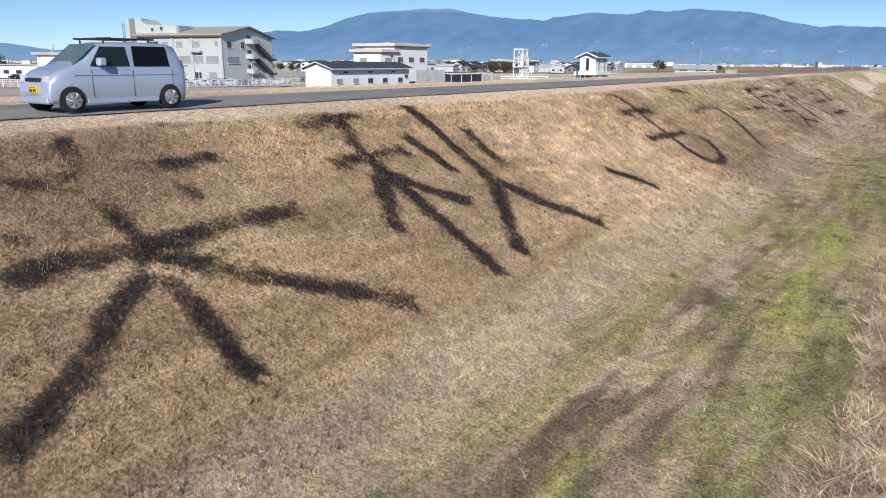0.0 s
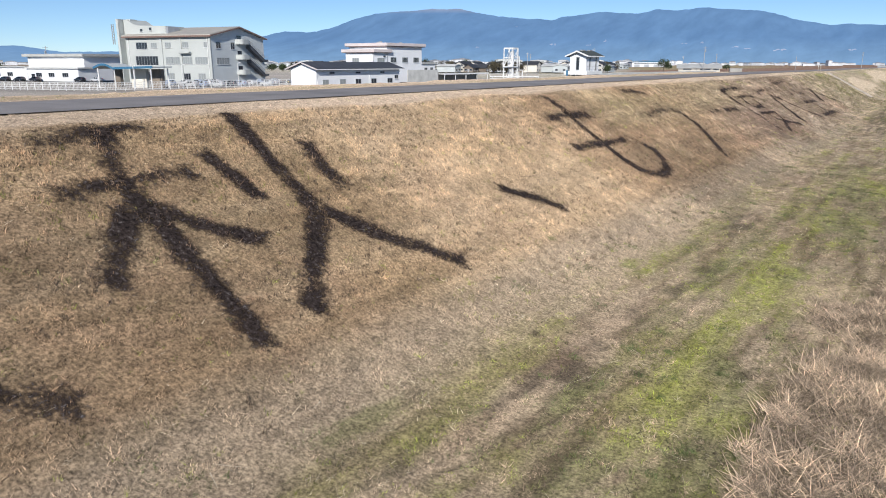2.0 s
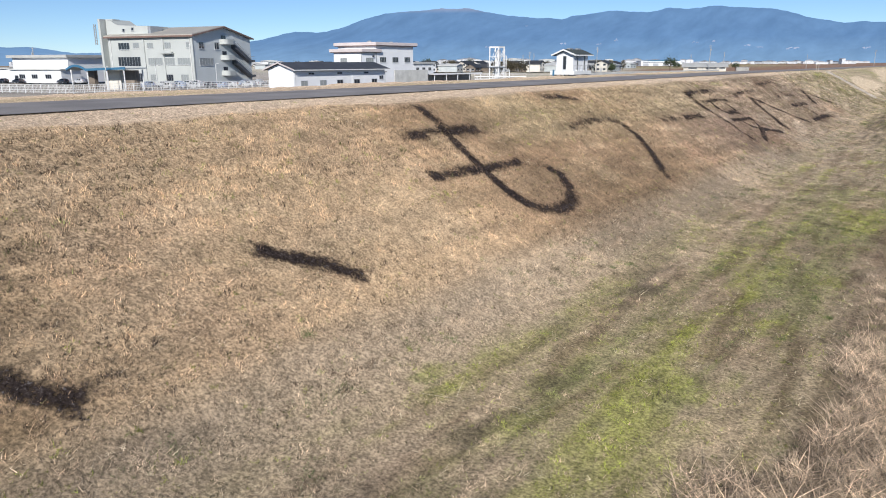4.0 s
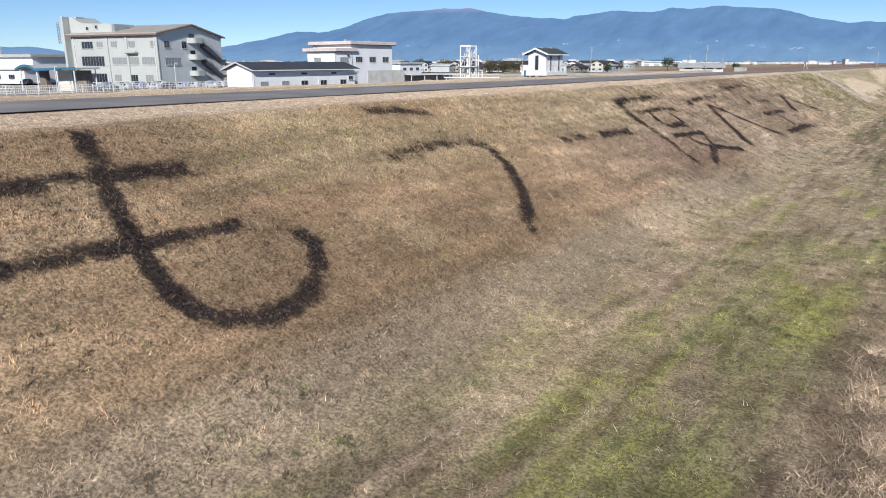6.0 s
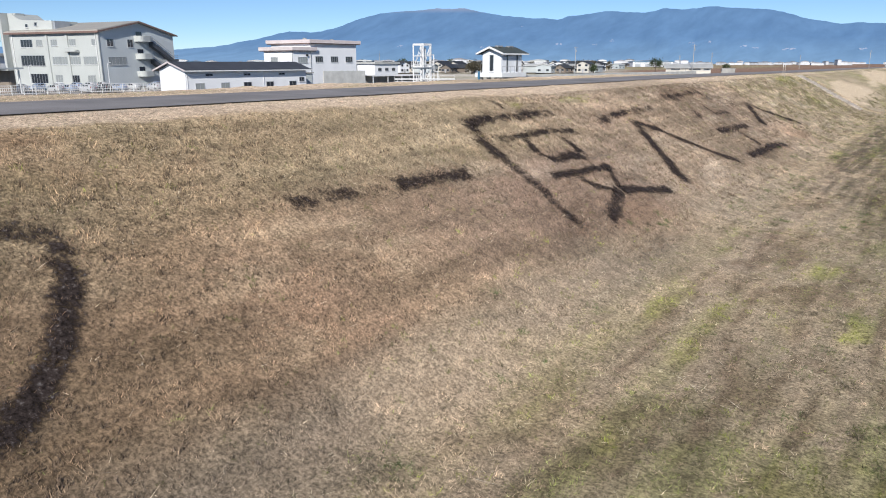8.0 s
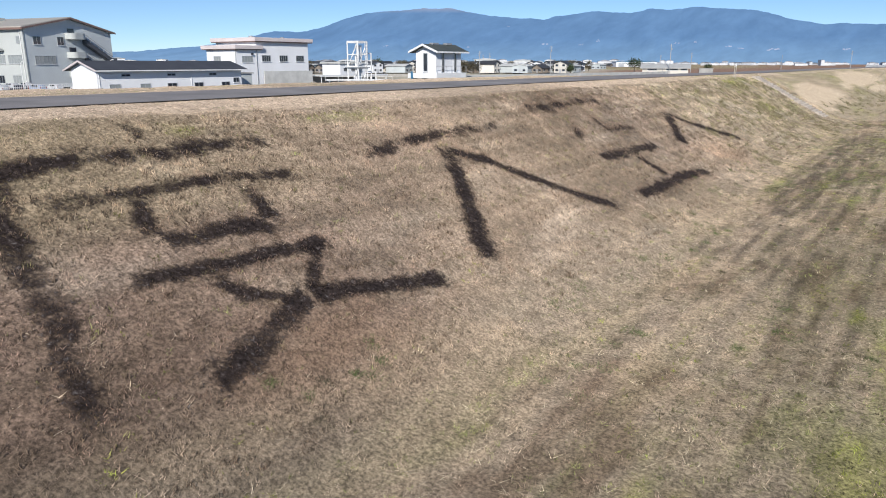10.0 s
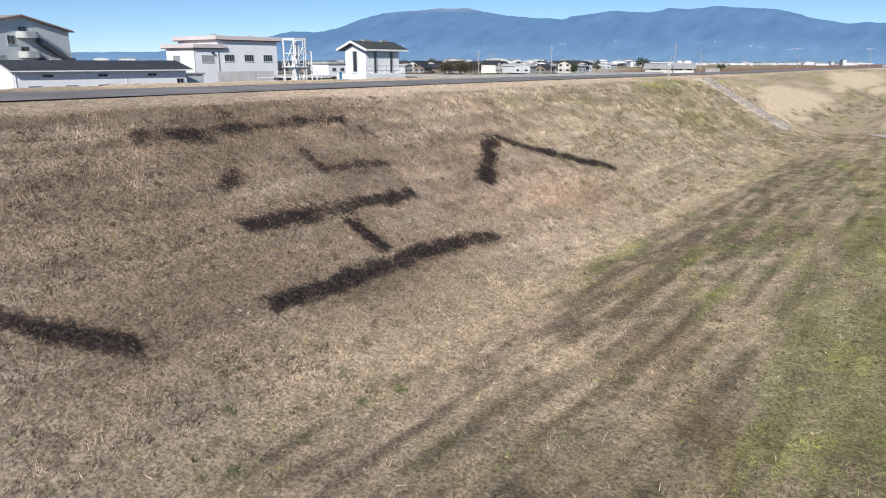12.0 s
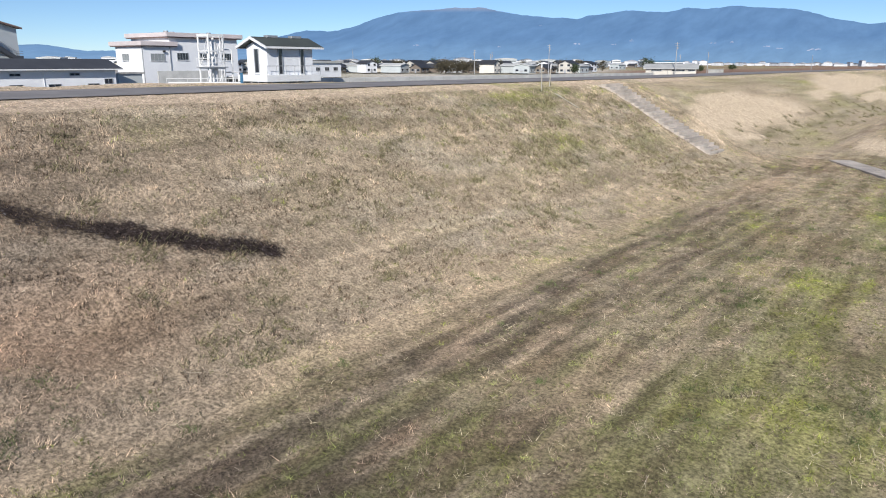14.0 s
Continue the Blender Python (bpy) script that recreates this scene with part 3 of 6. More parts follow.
xs = np.unique(np.round(np.concatenate([-np.geomspace(66, 4300, 50), -np.arange(27, 65, 1.5), np.arange(-26.6, -8.0, 0.22), np.arange(-8.0, 4.01, 0.115), np.arange(4.2, 50, 0.9), np.geomspace(51, 4300, 45)]), 3))
ys = np.unique(np.round(np.concatenate([-np.geomspace(6, 4300, 40), np.arange(-5, 2, 0.4), np.arange(2, 132, 0.36), np.geomspace(132.5, 4400, 130)]), 3))
gx, gy = [g.ravel() for g in np.meshgrid(xs, ys)]
gz = land(gx, gy)
nx, ny = len(xs), len(ys)
corner = (np.arange(ny - 1)[:, None] * nx + np.arange(nx - 1)[None, :]).ravel()
ground = sheet("ground", np.stack([gx, gy, gz], 1), np.stack([corner, corner + 1, corner + nx + 1, corner + nx], 1), TURF, [("tint", "FLOAT_COLOR", np.c_[soil_tint(gx, gy), np.ones(len(gx))])], True)
tagged(ground, "levee and plain covered in dry winter turf", "ground", kind="structure")

# the road along the crown, a slightly crowned sheet with ragged edges
ry = np.unique(np.concatenate([np.arange(-60, 200, 1.0), np.geomspace(200, 900, 90)]))
across = np.linspace(0, 1, 9)
rv = []
for k, y in enumerate(ry):
    edge = 0.10 * (cloud(np.array([3.0]), np.array([y]), 1.7, 90)[0] - 0.5)
    left, right = -20.6 + edge, -15.5 - edge
    for u in across:
        rv.append((left + (right - left) * u + float(bend(y)), y, 0.012 + 0.05 * (1 - (2 * u - 1) ** 2) - DIP * float(ease(y, 95, 150))))
rc = (np.arange(len(ry) - 1)[:, None] * 9 + np.arange(8)[None, :]).ravel()
road = sheet("road", rv, np.stack([rc, rc + 1, rc + 10, rc + 9], 1), ASPHALT, (), True)
tagged(road, "narrow grey asphalt road along the levee crown", "road", kind="structure")

# far hills: azimuth left of +y and height of the skyline, both in degrees
SKYLINE = [
    (92, 0.9), (80, 1.3), (72, 1.2), (66.1, 1.11), (63.5, 0.74), (58.7, 0.8), (53.4, 1.23), (50.1, 1.85), (48, 2.37), (47.1, 2.3), (45.6, 2.36), (44.3, 2.67),
    (42.8, 3.23), (41, 3.75), (38.4, 3.95), (36.6, 4.09), (34.4, 4.1), (33.1, 3.81), (31.3, 3.53), (27.1, 3.23), (26.3, 3.48), (23.5, 3.79), (20.6, 3.64), (19.4, 3.91),
    (17.7, 3.81), (15.8, 3.97), (12.3, 3.71), (11.1, 3.49), (10, 3.09), (8.5, 2.79), (7.5, 2.59), (6.4, 2.64), (3.4, 2.47), (0, 2.3), (-6, 1.9), (-16, 1.5), (-30, 1.0),
]
az = np.arange(-30, 92, 0.12)
top = np.interp(az, [a for a, _ in SKYLINE[::-1]], [e for _, e in SKYLINE[::-1]])
top = top + 0.13 * (cloud(az, 0 * az, 0.9, 101) - 0.5) + 0.075 * (cloud(az, 0 * az, 0.3, 102) - 0.5)
levels = np.linspace(0, 1, 26)
hv, reach = [], 4350.0
for k in levels:
    fold = 0.5 + 1.0 * cloud(az / 2.2, 0 * az + 3 * k, 1.0, 103)
    far = 3300 + (reach - 3300) * k ** 0.8 + 260 * (cloud(az / 1.5, 0 * az + 1.5 * k, 1.0, 104) - 0.5) * (1 - k)
    rise = (k ** 1.15) * np.tan(np.radians(top)) * reach * (1 + 0.25 * (fold - 1) * (1 - k) * k * 4)
    hv.append(np.stack([-np.sin(np.radians(az)) * far, 45 + np.cos(np.radians(az)) * far, -8 + rise + 8 * k + 1.1 * k], 1))
cols = len(az)
hc = (np.arange(len(levels) - 1)[:, None] * cols + np.arange(cols - 1)[None, :]).ravel()
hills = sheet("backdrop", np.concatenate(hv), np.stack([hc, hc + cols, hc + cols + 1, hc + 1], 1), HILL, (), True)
tagged(hills, "long blue hazy range of wooded hills on the horizon", "hills", kind="structure")


strew = random.Random(4)
# bare clearings and settlements on the hillsides: azimuth, height in degrees, width, rise in metres
for a, e, wide, rise in ((27.0, 1.42, 34, 9), (29.9, 2.75, 12, 7), (24.2, 1.35, 24, 6), (22.9, 1.65, 26, 12), (17.2, 1.42, 30, 7), (16.0, 1.50, 24, 8), (13.6, 1.18, 34, 7), (12.6, 1.02, 40, 6), (33.0, 1.2, 22, 7), (39.5, 1.3, 30, 8), (10.4, 0.92, 60, 10), (6.0, 0.9, 40, 9)):
    j = int(np.argmin(abs(az - a)))
    rise_at = np.array([math.degrees(math.atan2(h[j][2] - 1.1, math.hypot(h[j][0], h[j][1] - 45))) for h in hv])
    k = int(np.clip(np.searchsorted(rise_at, e), 1, len(levels) - 1))
    f = (e - rise_at[k - 1]) / max(1e-6, rise_at[k] - rise_at[k - 1])
    spot = hv[k - 1][j] * (1 - f) + hv[k][j] * f
    c = bmesh.new()
    for j2 in range(7):
        mid, up = wide * strew.uniform(-0.45, 0.45), rise * strew.uniform(-0.35, 0.35)
        half, high = wide * strew.uniform(0.05, 0.12), rise * strew.uniform(0.14, 0.30)
        block(c, mid - half, mid + half, -6, 6, up - high, up + high, bevel=high * 0.3)
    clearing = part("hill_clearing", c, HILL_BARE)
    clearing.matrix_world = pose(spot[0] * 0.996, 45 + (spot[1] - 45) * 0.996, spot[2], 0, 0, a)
    tagged(clearing, "pale hazy clearing on the far hillside", "clearing", kind="structure")


# ---- the burnt writing on the slope ----
STROKES_RAI = [
    [(-13.52, 6.78), (-12.79, 6.56), (-12.14, 6.31)],
    [(-12.33, 5.12), (-12.23, 6.37)],
    [(-12.28, 7.49), (-12.31, 8.5), (-12.32, 9.48)],
    [(-11.7, 8.13), (-11.24, 8.05)],
    [(-11.37, 4.62), (-11.23, 4.91)],
    [(-10.47, 4.15), (-10.52, 5.22), (-10.48, 6.34), (-10.55, 8.12), (-10.57, 10.11)],
    [(-11.69, 6.43), (-10.93, 6.45), (-10.04, 6.28)],
    [(-10.0, 6.2), (-9.53, 5.3), (-8.82, 4.42), (-8.37, 3.57), (-8.0, 2.86)],
    [(-9.87, 6.37), (-8.78, 6.3), (-7.62, 6.26)],
    [(-10.23, 6.42), (-9.52, 7.49), (-8.8, 8.67), (-7.72, 10.34)],
]
STROKES_AKI = [
    [(-13.03, 12.4), (-13.34, 15.22)],
    [(-13.37, 14.14), (-11.71, 13.53), (-10.42, 13.5), (-9.0, 13.41), (-7.49, 13.39)],
    [(-11.64, 12.05), (-11.72, 15.21)],
    [(-11.1, 13.28), (-10.05, 12.38), (-9.35, 11.82)],
    [(-11.07, 13.42), (-10.17, 14.37), (-9.53, 15.26)],
    [(-12.29, 15.74), (-11.31, 15.98), (-10.57, 16.02)],
    [(-12.24, 18.84), (-11.17, 18.49), (-10.43, 18.53)],
    [(-13.73, 17.69), (-11.76, 17.19), (-10.1, 17.14), (-9.06, 16.01), (-7.72, 14.63)],
    [(-10.1, 17.14), (-8.78, 18.1), (-7.52, 19.46)],
]
STROKES_TEN = [
    [(-9.43, 23.91), (-8.71, 24.85), (-7.96, 25.75)],
]
STROKES_MO = [
    [(-13.41, 34.35), (-12.43, 34.07), (-11.63, 33.81), (-10.72, 33.58), (-10.01, 33.44), (-9.27, 33.32), (-8.68, 33.44), (-8.26, 33.68), (-7.99, 34.29), (-7.95, 34.90), (-7.99, 35.49), (-8.38, 36.16), (-8.88, 36.65), (-9.33, 36.86), (-9.71, 36.78)],
    [(-11.86, 31.6), (-11.84, 32.11), (-11.83, 33.02), (-11.82, 34.10), (-11.80, 35.87)],
    [(-10.24, 30.85), (-10.20, 31.34), (-10.16, 32.28), (-10.08, 33.33), (-10.09, 34.48), (-10.04, 35.75)],
]
STROKES_U = [
    [(-13.24, 42.82), (-13.13, 43.77), (-12.97, 44.77), (-12.80, 45.69)],
    [(-11.22, 41.57), (-11.20, 42.55), (-11.31, 43.52)],
    [(-11.31, 43.40), (-11.36, 44.70), (-11.19, 45.81), (-10.93, 46.32), (-10.45, 46.20)],
    [(-10.55, 46.22), (-10.24, 46.10), (-9.44, 45.69), (-8.83, 45.18), (-8.28, 44.41), (-7.99, 43.80), (-7.56, 43.44)],
]
STROKES_ICHI = [
    [(-10.58, 50.79), (-10.54, 52.4), (-10.52, 54.02)],
    [(-10.52, 54.1), (-10.46, 55.6), (-10.39, 57.33)],
]
STROKES_DO = [
    [(-12.33, 59.89), (-10.65, 59.38), (-9.49, 59.37), (-8.42, 58.99), (-7.72, 58.79)],
    [(-12.22, 59.81), (-12.38, 61.22), (-12.33, 62.42), (-12.38, 65.76)],
    [(-13.44, 62.93), (-12.64, 62.88)],
    [(-11.38, 60.28), (-11.42, 61.80), (-11.38, 64.2), (-11.25, 65.6)],
    [(-11.40, 61.85), (-10.34, 61.52)],
    [(-11.23, 64.20), (-10.12, 63.92)],
    [(-10.21, 61.54), (-10.08, 63.87)],
    [(-9.57, 60.59), (-9.42, 62.09), (-9.37, 64.61)],
    [(-9.35, 64.25), (-8.88, 63.8), (-8.40, 63.22)],
    [(-9.25, 61.75), (-8.78, 61.98), (-8.36, 62.8)],
    [(-8.38, 63.11), (-8.04, 64.72), (-7.75, 66.34)],
    [(-8.38, 63.11), (-7.84, 61.54), (-7.56, 60.41)],
]
STROKES_DAI = [
    [(-11.55, 68.19), (-11.72, 69.80), (-11.83, 71.52), (-11.86, 73.42), (-11.80, 75.24)],
    [(-11.21, 71.41), (-10.32, 70.73), (-9.23, 69.58), (-8.40, 68.75), (-7.62, 68.03)],
    [(-11.11, 71.45), (-10.67, 72.28), (-9.82, 73.27), (-8.89, 74.08), (-8.14, 74.98), (-7.59, 75.63)],
]
STROKES_KU = [
    [(-12.44, 78.36), (-12.45, 79.81), (-12.48, 81.26), (-12.49, 83.10), (-12.42, 85.19)],
    [(-13.43, 81.42), (-12.82, 81.28)],
    [(-11.52, 82.48), (-10.97, 82.43), (-10.69, 82.53), (-10.64, 83.71), (-10.58, 84.66)],
    [(-11.16, 80.25), (-10.84, 79.69), (-10.65, 79.25)],
    [(-9.54, 78.92), (-9.49, 80.46), (-9.41, 82.36), (-9.34, 84.49)],
    [(-9.19, 81.64), (-8.52, 81.58), (-7.91, 81.73)],
    [(-12.42, 85.25), (-12.05, 85.2), (-11.6, 85.2)],
    [(-7.67, 77.94), (-7.66, 79.17), (-7.71, 80.67), (-7.67, 82.76), (-7.47, 85.42)],
]
STROKES_HE = [
    [(-9.16, 87.43), (-9.57, 88.15), (-10.15, 89.15), (-10.71, 89.99), (-10.94, 90.61)],
    [(-10.94, 90.61), (-10.34, 91.51), (-9.69, 92.87), (-9.09, 94.10), (-8.49, 95.34)],
]
WRITING = [
    ("来", STROKES_RAI, 0.50), ("秋", STROKES_AKI, 0.52), ("、", STROKES_TEN, 0.46), ("も", STROKES_MO, 0.48), ("う", STROKES_U, 0.46),
    ("一", STROKES_ICHI, 0.50), ("度", STROKES_DO, 0.46), ("大", STROKES_DAI, 0.46), ("空", STROKES_KU, 0.50), ("へ", STROKES_HE, 0.52),
]
FAINT = {("来", 0): 0.62, ("来", 1): 0.62, ("来", 2): 0.64, ("来", 3): 0.72, ("来", 4): 0.62, ("来", 5): 0.88, ("来", 6): 1.0, ("来", 7): 0.84, ("来", 8): 0.84, ("来", 9): 0.84, ("一", 0): 0.40, ("一", 1): 0.68, ("う", 0): 0.58, ("う", 1): 0.72, ("う", 2): 0.5, ("う", 3): 0.8, ("も", 1): 0.8, ("も", 2): 0.85, ("秋", 0): 0.8, ("秋", 2): 0.85, ("空", 0): 0.64, ("空", 2): 0.75, ("空", 1): 0.5, ("空", 3): 0.5, ("空", 6): 0.55, ("度", 0): 0.8, ("度", 1): 0.80, ("度", 3): 0.75, ("度", 2): 0.45, ("度", 5): 0.7, ("度", 8): 0.6, ("度", 9): 0.7, ("空", 4): 0.88, ("大", 0): 0.76}


def resample(points, step):
    p = np.array(points, float)
    if len(p) > 2:
        for _ in range(2):
            q = [p[0]]
            for a, b in zip(p[:-1], p[1:]):
                q += [a * 0.75 + b * 0.25, a * 0.25 + b * 0.75]
            p = np.array(q + [p[-1]])
    run = np.r_[0, np.cumsum(np.hypot(*np.diff(p, axis=0).T))]
    s = np.linspace(0, run[-1], max(4, int(run[-1] / step)))
    return np.stack([np.interp(s, run, p[:, 0]), np.interp(s, run, p[:, 1])], 1)


def burnt_through(x, y, strength):
    """How thoroughly the fire took at a spot: patchy along a stroke, most of all where it was weak."""
    return 1.08 - (0.28 + 0.55 * (1 - strength)) * (1 - ease(cloud(x, y, 0.75, 121, 2), 0.30, 0.62))


def stroke_sheet(points, wide, strength, seed):
    """A burnt stripe that lies on the turf, with a rim value that falls to nought at its sides and ends."""
    p = resample(points, 0.10)
    d = np.gradient(p, axis=0)
    d /= np.hypot(d[:, 0], d[:, 1])[:, None]
    p = np.concatenate([p[:1] - d[:1] * 0.2, p, p[-1:] + d[-1:] * 0.2])
    d = np.concatenate([d[:1], d, d[-1:]])
    side = np.stack([-d[:, 1], d[:, 0] * 1.0], 1)
    wob = 0.8 + 0.45 * cloud(np.arange(len(p)) * 0.1, 0 * p[:, 0] + seed, 0.7, 120)
    v, rim, m = [], [], 11
    for j in range(m):
        u = 2 * j / (m - 1) - 1
        q = p + side * (u * wide * 0.76 * wob)[:, None]
        v.append(np.stack([q[:, 0], q[:, 1], land(q[:, 0], q[:, 1]) + 0.026], 1))
        end = np.minimum(np.arange(len(p)), np.arange(len(p))[::-1]) / 3.0
        rim.append(np.clip(np.minimum((1 - abs(u)) * 1.25, end), 0, 1) * (0.30 + 0.58 * strength) * burnt_through(q[:, 0], q[:, 1], strength))
    v = np.stack(v, 1).reshape(-1, 3)
    rim = np.stack(rim, 1).reshape(-1)
    c = (np.arange(len(p) - 1)[:, None] * m + np.arange(m - 1)[None, :]).ravel()
    return sheet("stroke", v, np.stack([c, c + 1, c + m + 1, c + m], 1), CHAR, [("rim", "FLOAT", rim)], True)

BREADTH = {("度", 0): 0.58, ("へ", 0): 0.60, ("へ", 1): 0.56, ("度", 7): 0.34, ("度", 8): 0.36, ("度", 9): 0.36, ("度", 3): 0.38, ("度", 10): 0.42, ("大", 1): 0.56}  # strokes narrower or wider than the rest

burnt = []  # every stroke's middle line: points, half width, strength, letter
for k, (sign, strokes, wide) in enumerate(WRITING):
    mid = np.concatenate([np.array(s) for s in strokes]).mean(0)
    base = empty("burnt_character", pose(mid[0], mid[1], float(land(mid[:1], mid[1:])[0])), f"character {sign} burnt black into the dry grass slope", "burnt character", "burnt writing on the levee")
    back = base.matrix_world.inverted()
    for i, s in enumerate(strokes):
        strong = FAINT.get((sign, i), 1.0)
        broad = BREADTH.get((sign, i), wide)
        ob = stroke_sheet(s, broad, strong, k * 20 + i)
        ob.parent, ob.matrix_parent_inverse = base, back
        burnt.append((resample(s, 0.12), broad / 2, strong, k, base))

# ---- grass ----
rng = np.random.default_rng(7)


def near_strokes(x, y):
    """How deep in burnt ground a spot lies (1 in the middle of a stroke), which letter burnt it, and how scorched it is beside the stroke."""
    deep, which, scorch = np.zeros(len(x)), np.full(len(x), -1), np.zeros(len(x))
    for line, half, strong, k, _ in burnt:
        lo, hi = line.min(0) - 1.2, line.max(0) + 1.2
        inside = np.nonzero((x > lo[0]) & (x < hi[0]) & (y > lo[1]) & (y < hi[1]))[0]
        if not len(inside):
            continue
        gap = np.full(len(inside), 9.0)
        for px, py in line:
            gap = np.minimum(gap, np.hypot(x[inside] - px, y[inside] - py))
        took = burnt_through(x[inside], y[inside], strong)
        val = np.clip(1.22 - gap / half, 0, 1) * strong * took
        better = val > deep[inside]
        deep[inside[better]], which[inside[better]] = val[better], k
        scorch[inside] = np.maximum(scorch[inside], (1 - ease(gap, half * 0.8, half + 0.5)) * (0.4 + 0.6 * strong) * took)
    return deep, which, scorch


def blades(x, y, tall, wide, lean, tint, per):
    """Tufts of tapering blades at the given spots: vertices, faces, tints."""
    n = len(x)
    z = land(x, y)
    i = np.repeat(np.arange(n), per)
    m = len(i)
    spin, tip = rng.uniform(0, 2 * math.pi, m), rng.uniform(0, 2 * math.pi, m)
    h = tall[i] * rng.uniform(0.55, 1.25, m)
    w = wide[i] * rng.uniform(0.6, 1.3, m) / 2
    out = rng.normal(0, 1, (m, 2)) * (0.35 * tall[i])[:, None]
    bx, by = x[i] + out[:, 0], y[i] + out[:, 1]
    bz = z[i] - 0.56 * np.where((x[i] > -13.6) & (x[i] < -6.2), out[:, 0], 0) - 0.01
    lx, ly = np.cos(tip) * lean[i] * h, np.sin(tip) * lean[i] * h
    a = np.stack([bx - np.cos(spin) * w, by - np.sin(spin) * w, bz], 1)
    b = np.stack([bx + np.cos(spin) * w, by + np.sin(spin) * w, bz], 1)
    c = np.stack([bx + lx, by + ly, bz + h * rng.uniform(0.6, 1.0, m)], 1)
    v = np.stack([a, b, c], 1).reshape(-1, 3)
    return v, np.arange(3 * m).reshape(-1, 3), np.repeat(np.c_[tint[i], np.ones(m)], 3, axis=0)


def spread(count, x0, x1, y0, y1):
    return rng.uniform(x0, x1, count), rng.uniform(y0, y1, count)


SCORCHED = np.array((0.200, 0.122, 0.086))


def turf_tint(x, y, contrast, scorch=None):
    """One colour a tuft: dry or green by chance, as the turf has it, in clumps of darker and lighter."""
    n = len(x)
    # neighbouring tufts share their kind: hand-sized clumps, each dry or green, pale or dark
    i, j = np.floor((x + rng.normal(0, 0.022, n)) / 0.12), np.floor((y + rng.normal(0, 0.03, n)) / 0.17)
    kind = np.modf(np.abs(np.sin(i * 127.1 + j * 311.7) * 43758.5453))[0]
    shade = np.modf(np.abs(np.sin(i * 269.5 + j * 183.3) * 24634.6345))[0]
    chance = np.where(rng.random(n) < 0.7, kind, rng.random(n))
    dry = pigment(x, y) * (rng.normal(1.0, 0.12, n).clip(0.5, 1.6) * (0.78 + 0.44 * shade))[:, None]
    fresh = fresh_tint(x, y, rng.normal(0, 0.05, n) + 0.16 * (shade - 0.5)) * (rng.uniform(0.75, 1.25, n) * (1.2 - 0.4 * shade))[:, None]
    col = np.where((chance < greenness(x, y))[:, None], fresh, dry)
    if scorch is not None:
        col = blend(col, SCORCHED[None, :], 0.62 * scorch * rng.uniform(0.4, 1.3, n).clip(0, 1))
    clump = cloud(x, y, 0.34, 160, 2)
    contrast = contrast * (1 - 0.65 * ease(-x, 13.4, 14.2))
    return col * (1 + contrast * (2 * ease(clump, 0.25, 0.75) - 1))[:, None] * 1.16, clump


def lay(name, label, spots, tall, wide, lean, per, contrast=0.30, scorch=None):
    x, y = spots
    tint, clump = turf_tint(x, y, contrast, scorch)
    v, f, t = blades(x, y, tall * (0.65 + 0.7 * clump), wide, lean, tint, per)
    ob = sheet(name, v, f, BLADE, [("tint", "FLOAT_COLOR", t)])
    return tagged(ob, label, "grass", kind="stuff")


# the slope: stiffer and taller towards the shoulder
x, y = spread(178000, -15.45, -6.0, 2.5, 126)
keep = ~((y > 120.5) & (y < 123.5) & (x > -14.2))
x, y = x[keep], y[keep]
deep, which, scorch = near_strokes(x, y)
fire = deep + 1.0 * (rng.random(len(x)) - 0.5) * (0.35 + deep) + 1.0 * (cloud(x, y, 0.45, 165) - 0.5) > 0.63
sx, sy, sw = x[fire], y[fire], which[fire]
x, y, scorch = x[~fire], y[~fire], scorch[~fire]
n = len(x)
lip = ease(-x, 13.2, 13.9)
stiff = ease(-x, 9.0, 11.5) * (0.35 + 0.65 * ease(cloud(x, y / 2, 2.5, 166), 0.35, 0.6)) * (1 - lip)
lay("dry_grass", "short straw-coloured dry grass on the levee slope", (x, y), rng.uniform(0.045, 0.10, n) * (1 - 0.5 * lip) * (1 + 0.45 * stiff), np.full(n, 0.0118) * (1 - 0.35 * lip), rng.uniform(0.25, 1.25, n) * (1 - 0.45 * stiff), 5, 0.44, scorch)
for k, (sign, _, _) in enumerate(WRITING):
    here = sw == k
    base = next(b for *_, kk, b in burnt if kk == k)
    cx, cy = sx[here], sy[here]
    n = len(cx)
    soot = np.array((0.018, 0.0165, 0.0165))[None, :] * rng.uniform(0.4, 2.6, n)[:, None] * np.where(rng.random(n) < 0.14, 6.0, 1.0)[:, None]
    v, f, t = blades(cx, cy, rng.uniform(0.03, 0.07, n), np.full(n, 0.016), rng.uniform(0.3, 1.2, n), soot, 5)
    ob = sheet("stubble", v, f, BLADE, [("tint", "FLOAT_COLOR", t)])
    tagged(ob, "charred grass stubble", kind="stuff")
    ob.parent, ob.matrix_parent_inverse = base, base.matrix_world.inverted()
# the berm
x, y = spread(152000, -6.2, 3.4, 4, 128)
n = len(x)
lay("berm_grass", "mixed dry and green winter grass on the berm", (x, y), rng.uniform(0.025, 0.065, n) * (1 + 0.6 * cloud(x, y, 2.0, 140)), np.full(n, 0.0105), rng.uniform(0.3, 1.5, n), 5, 0.46)
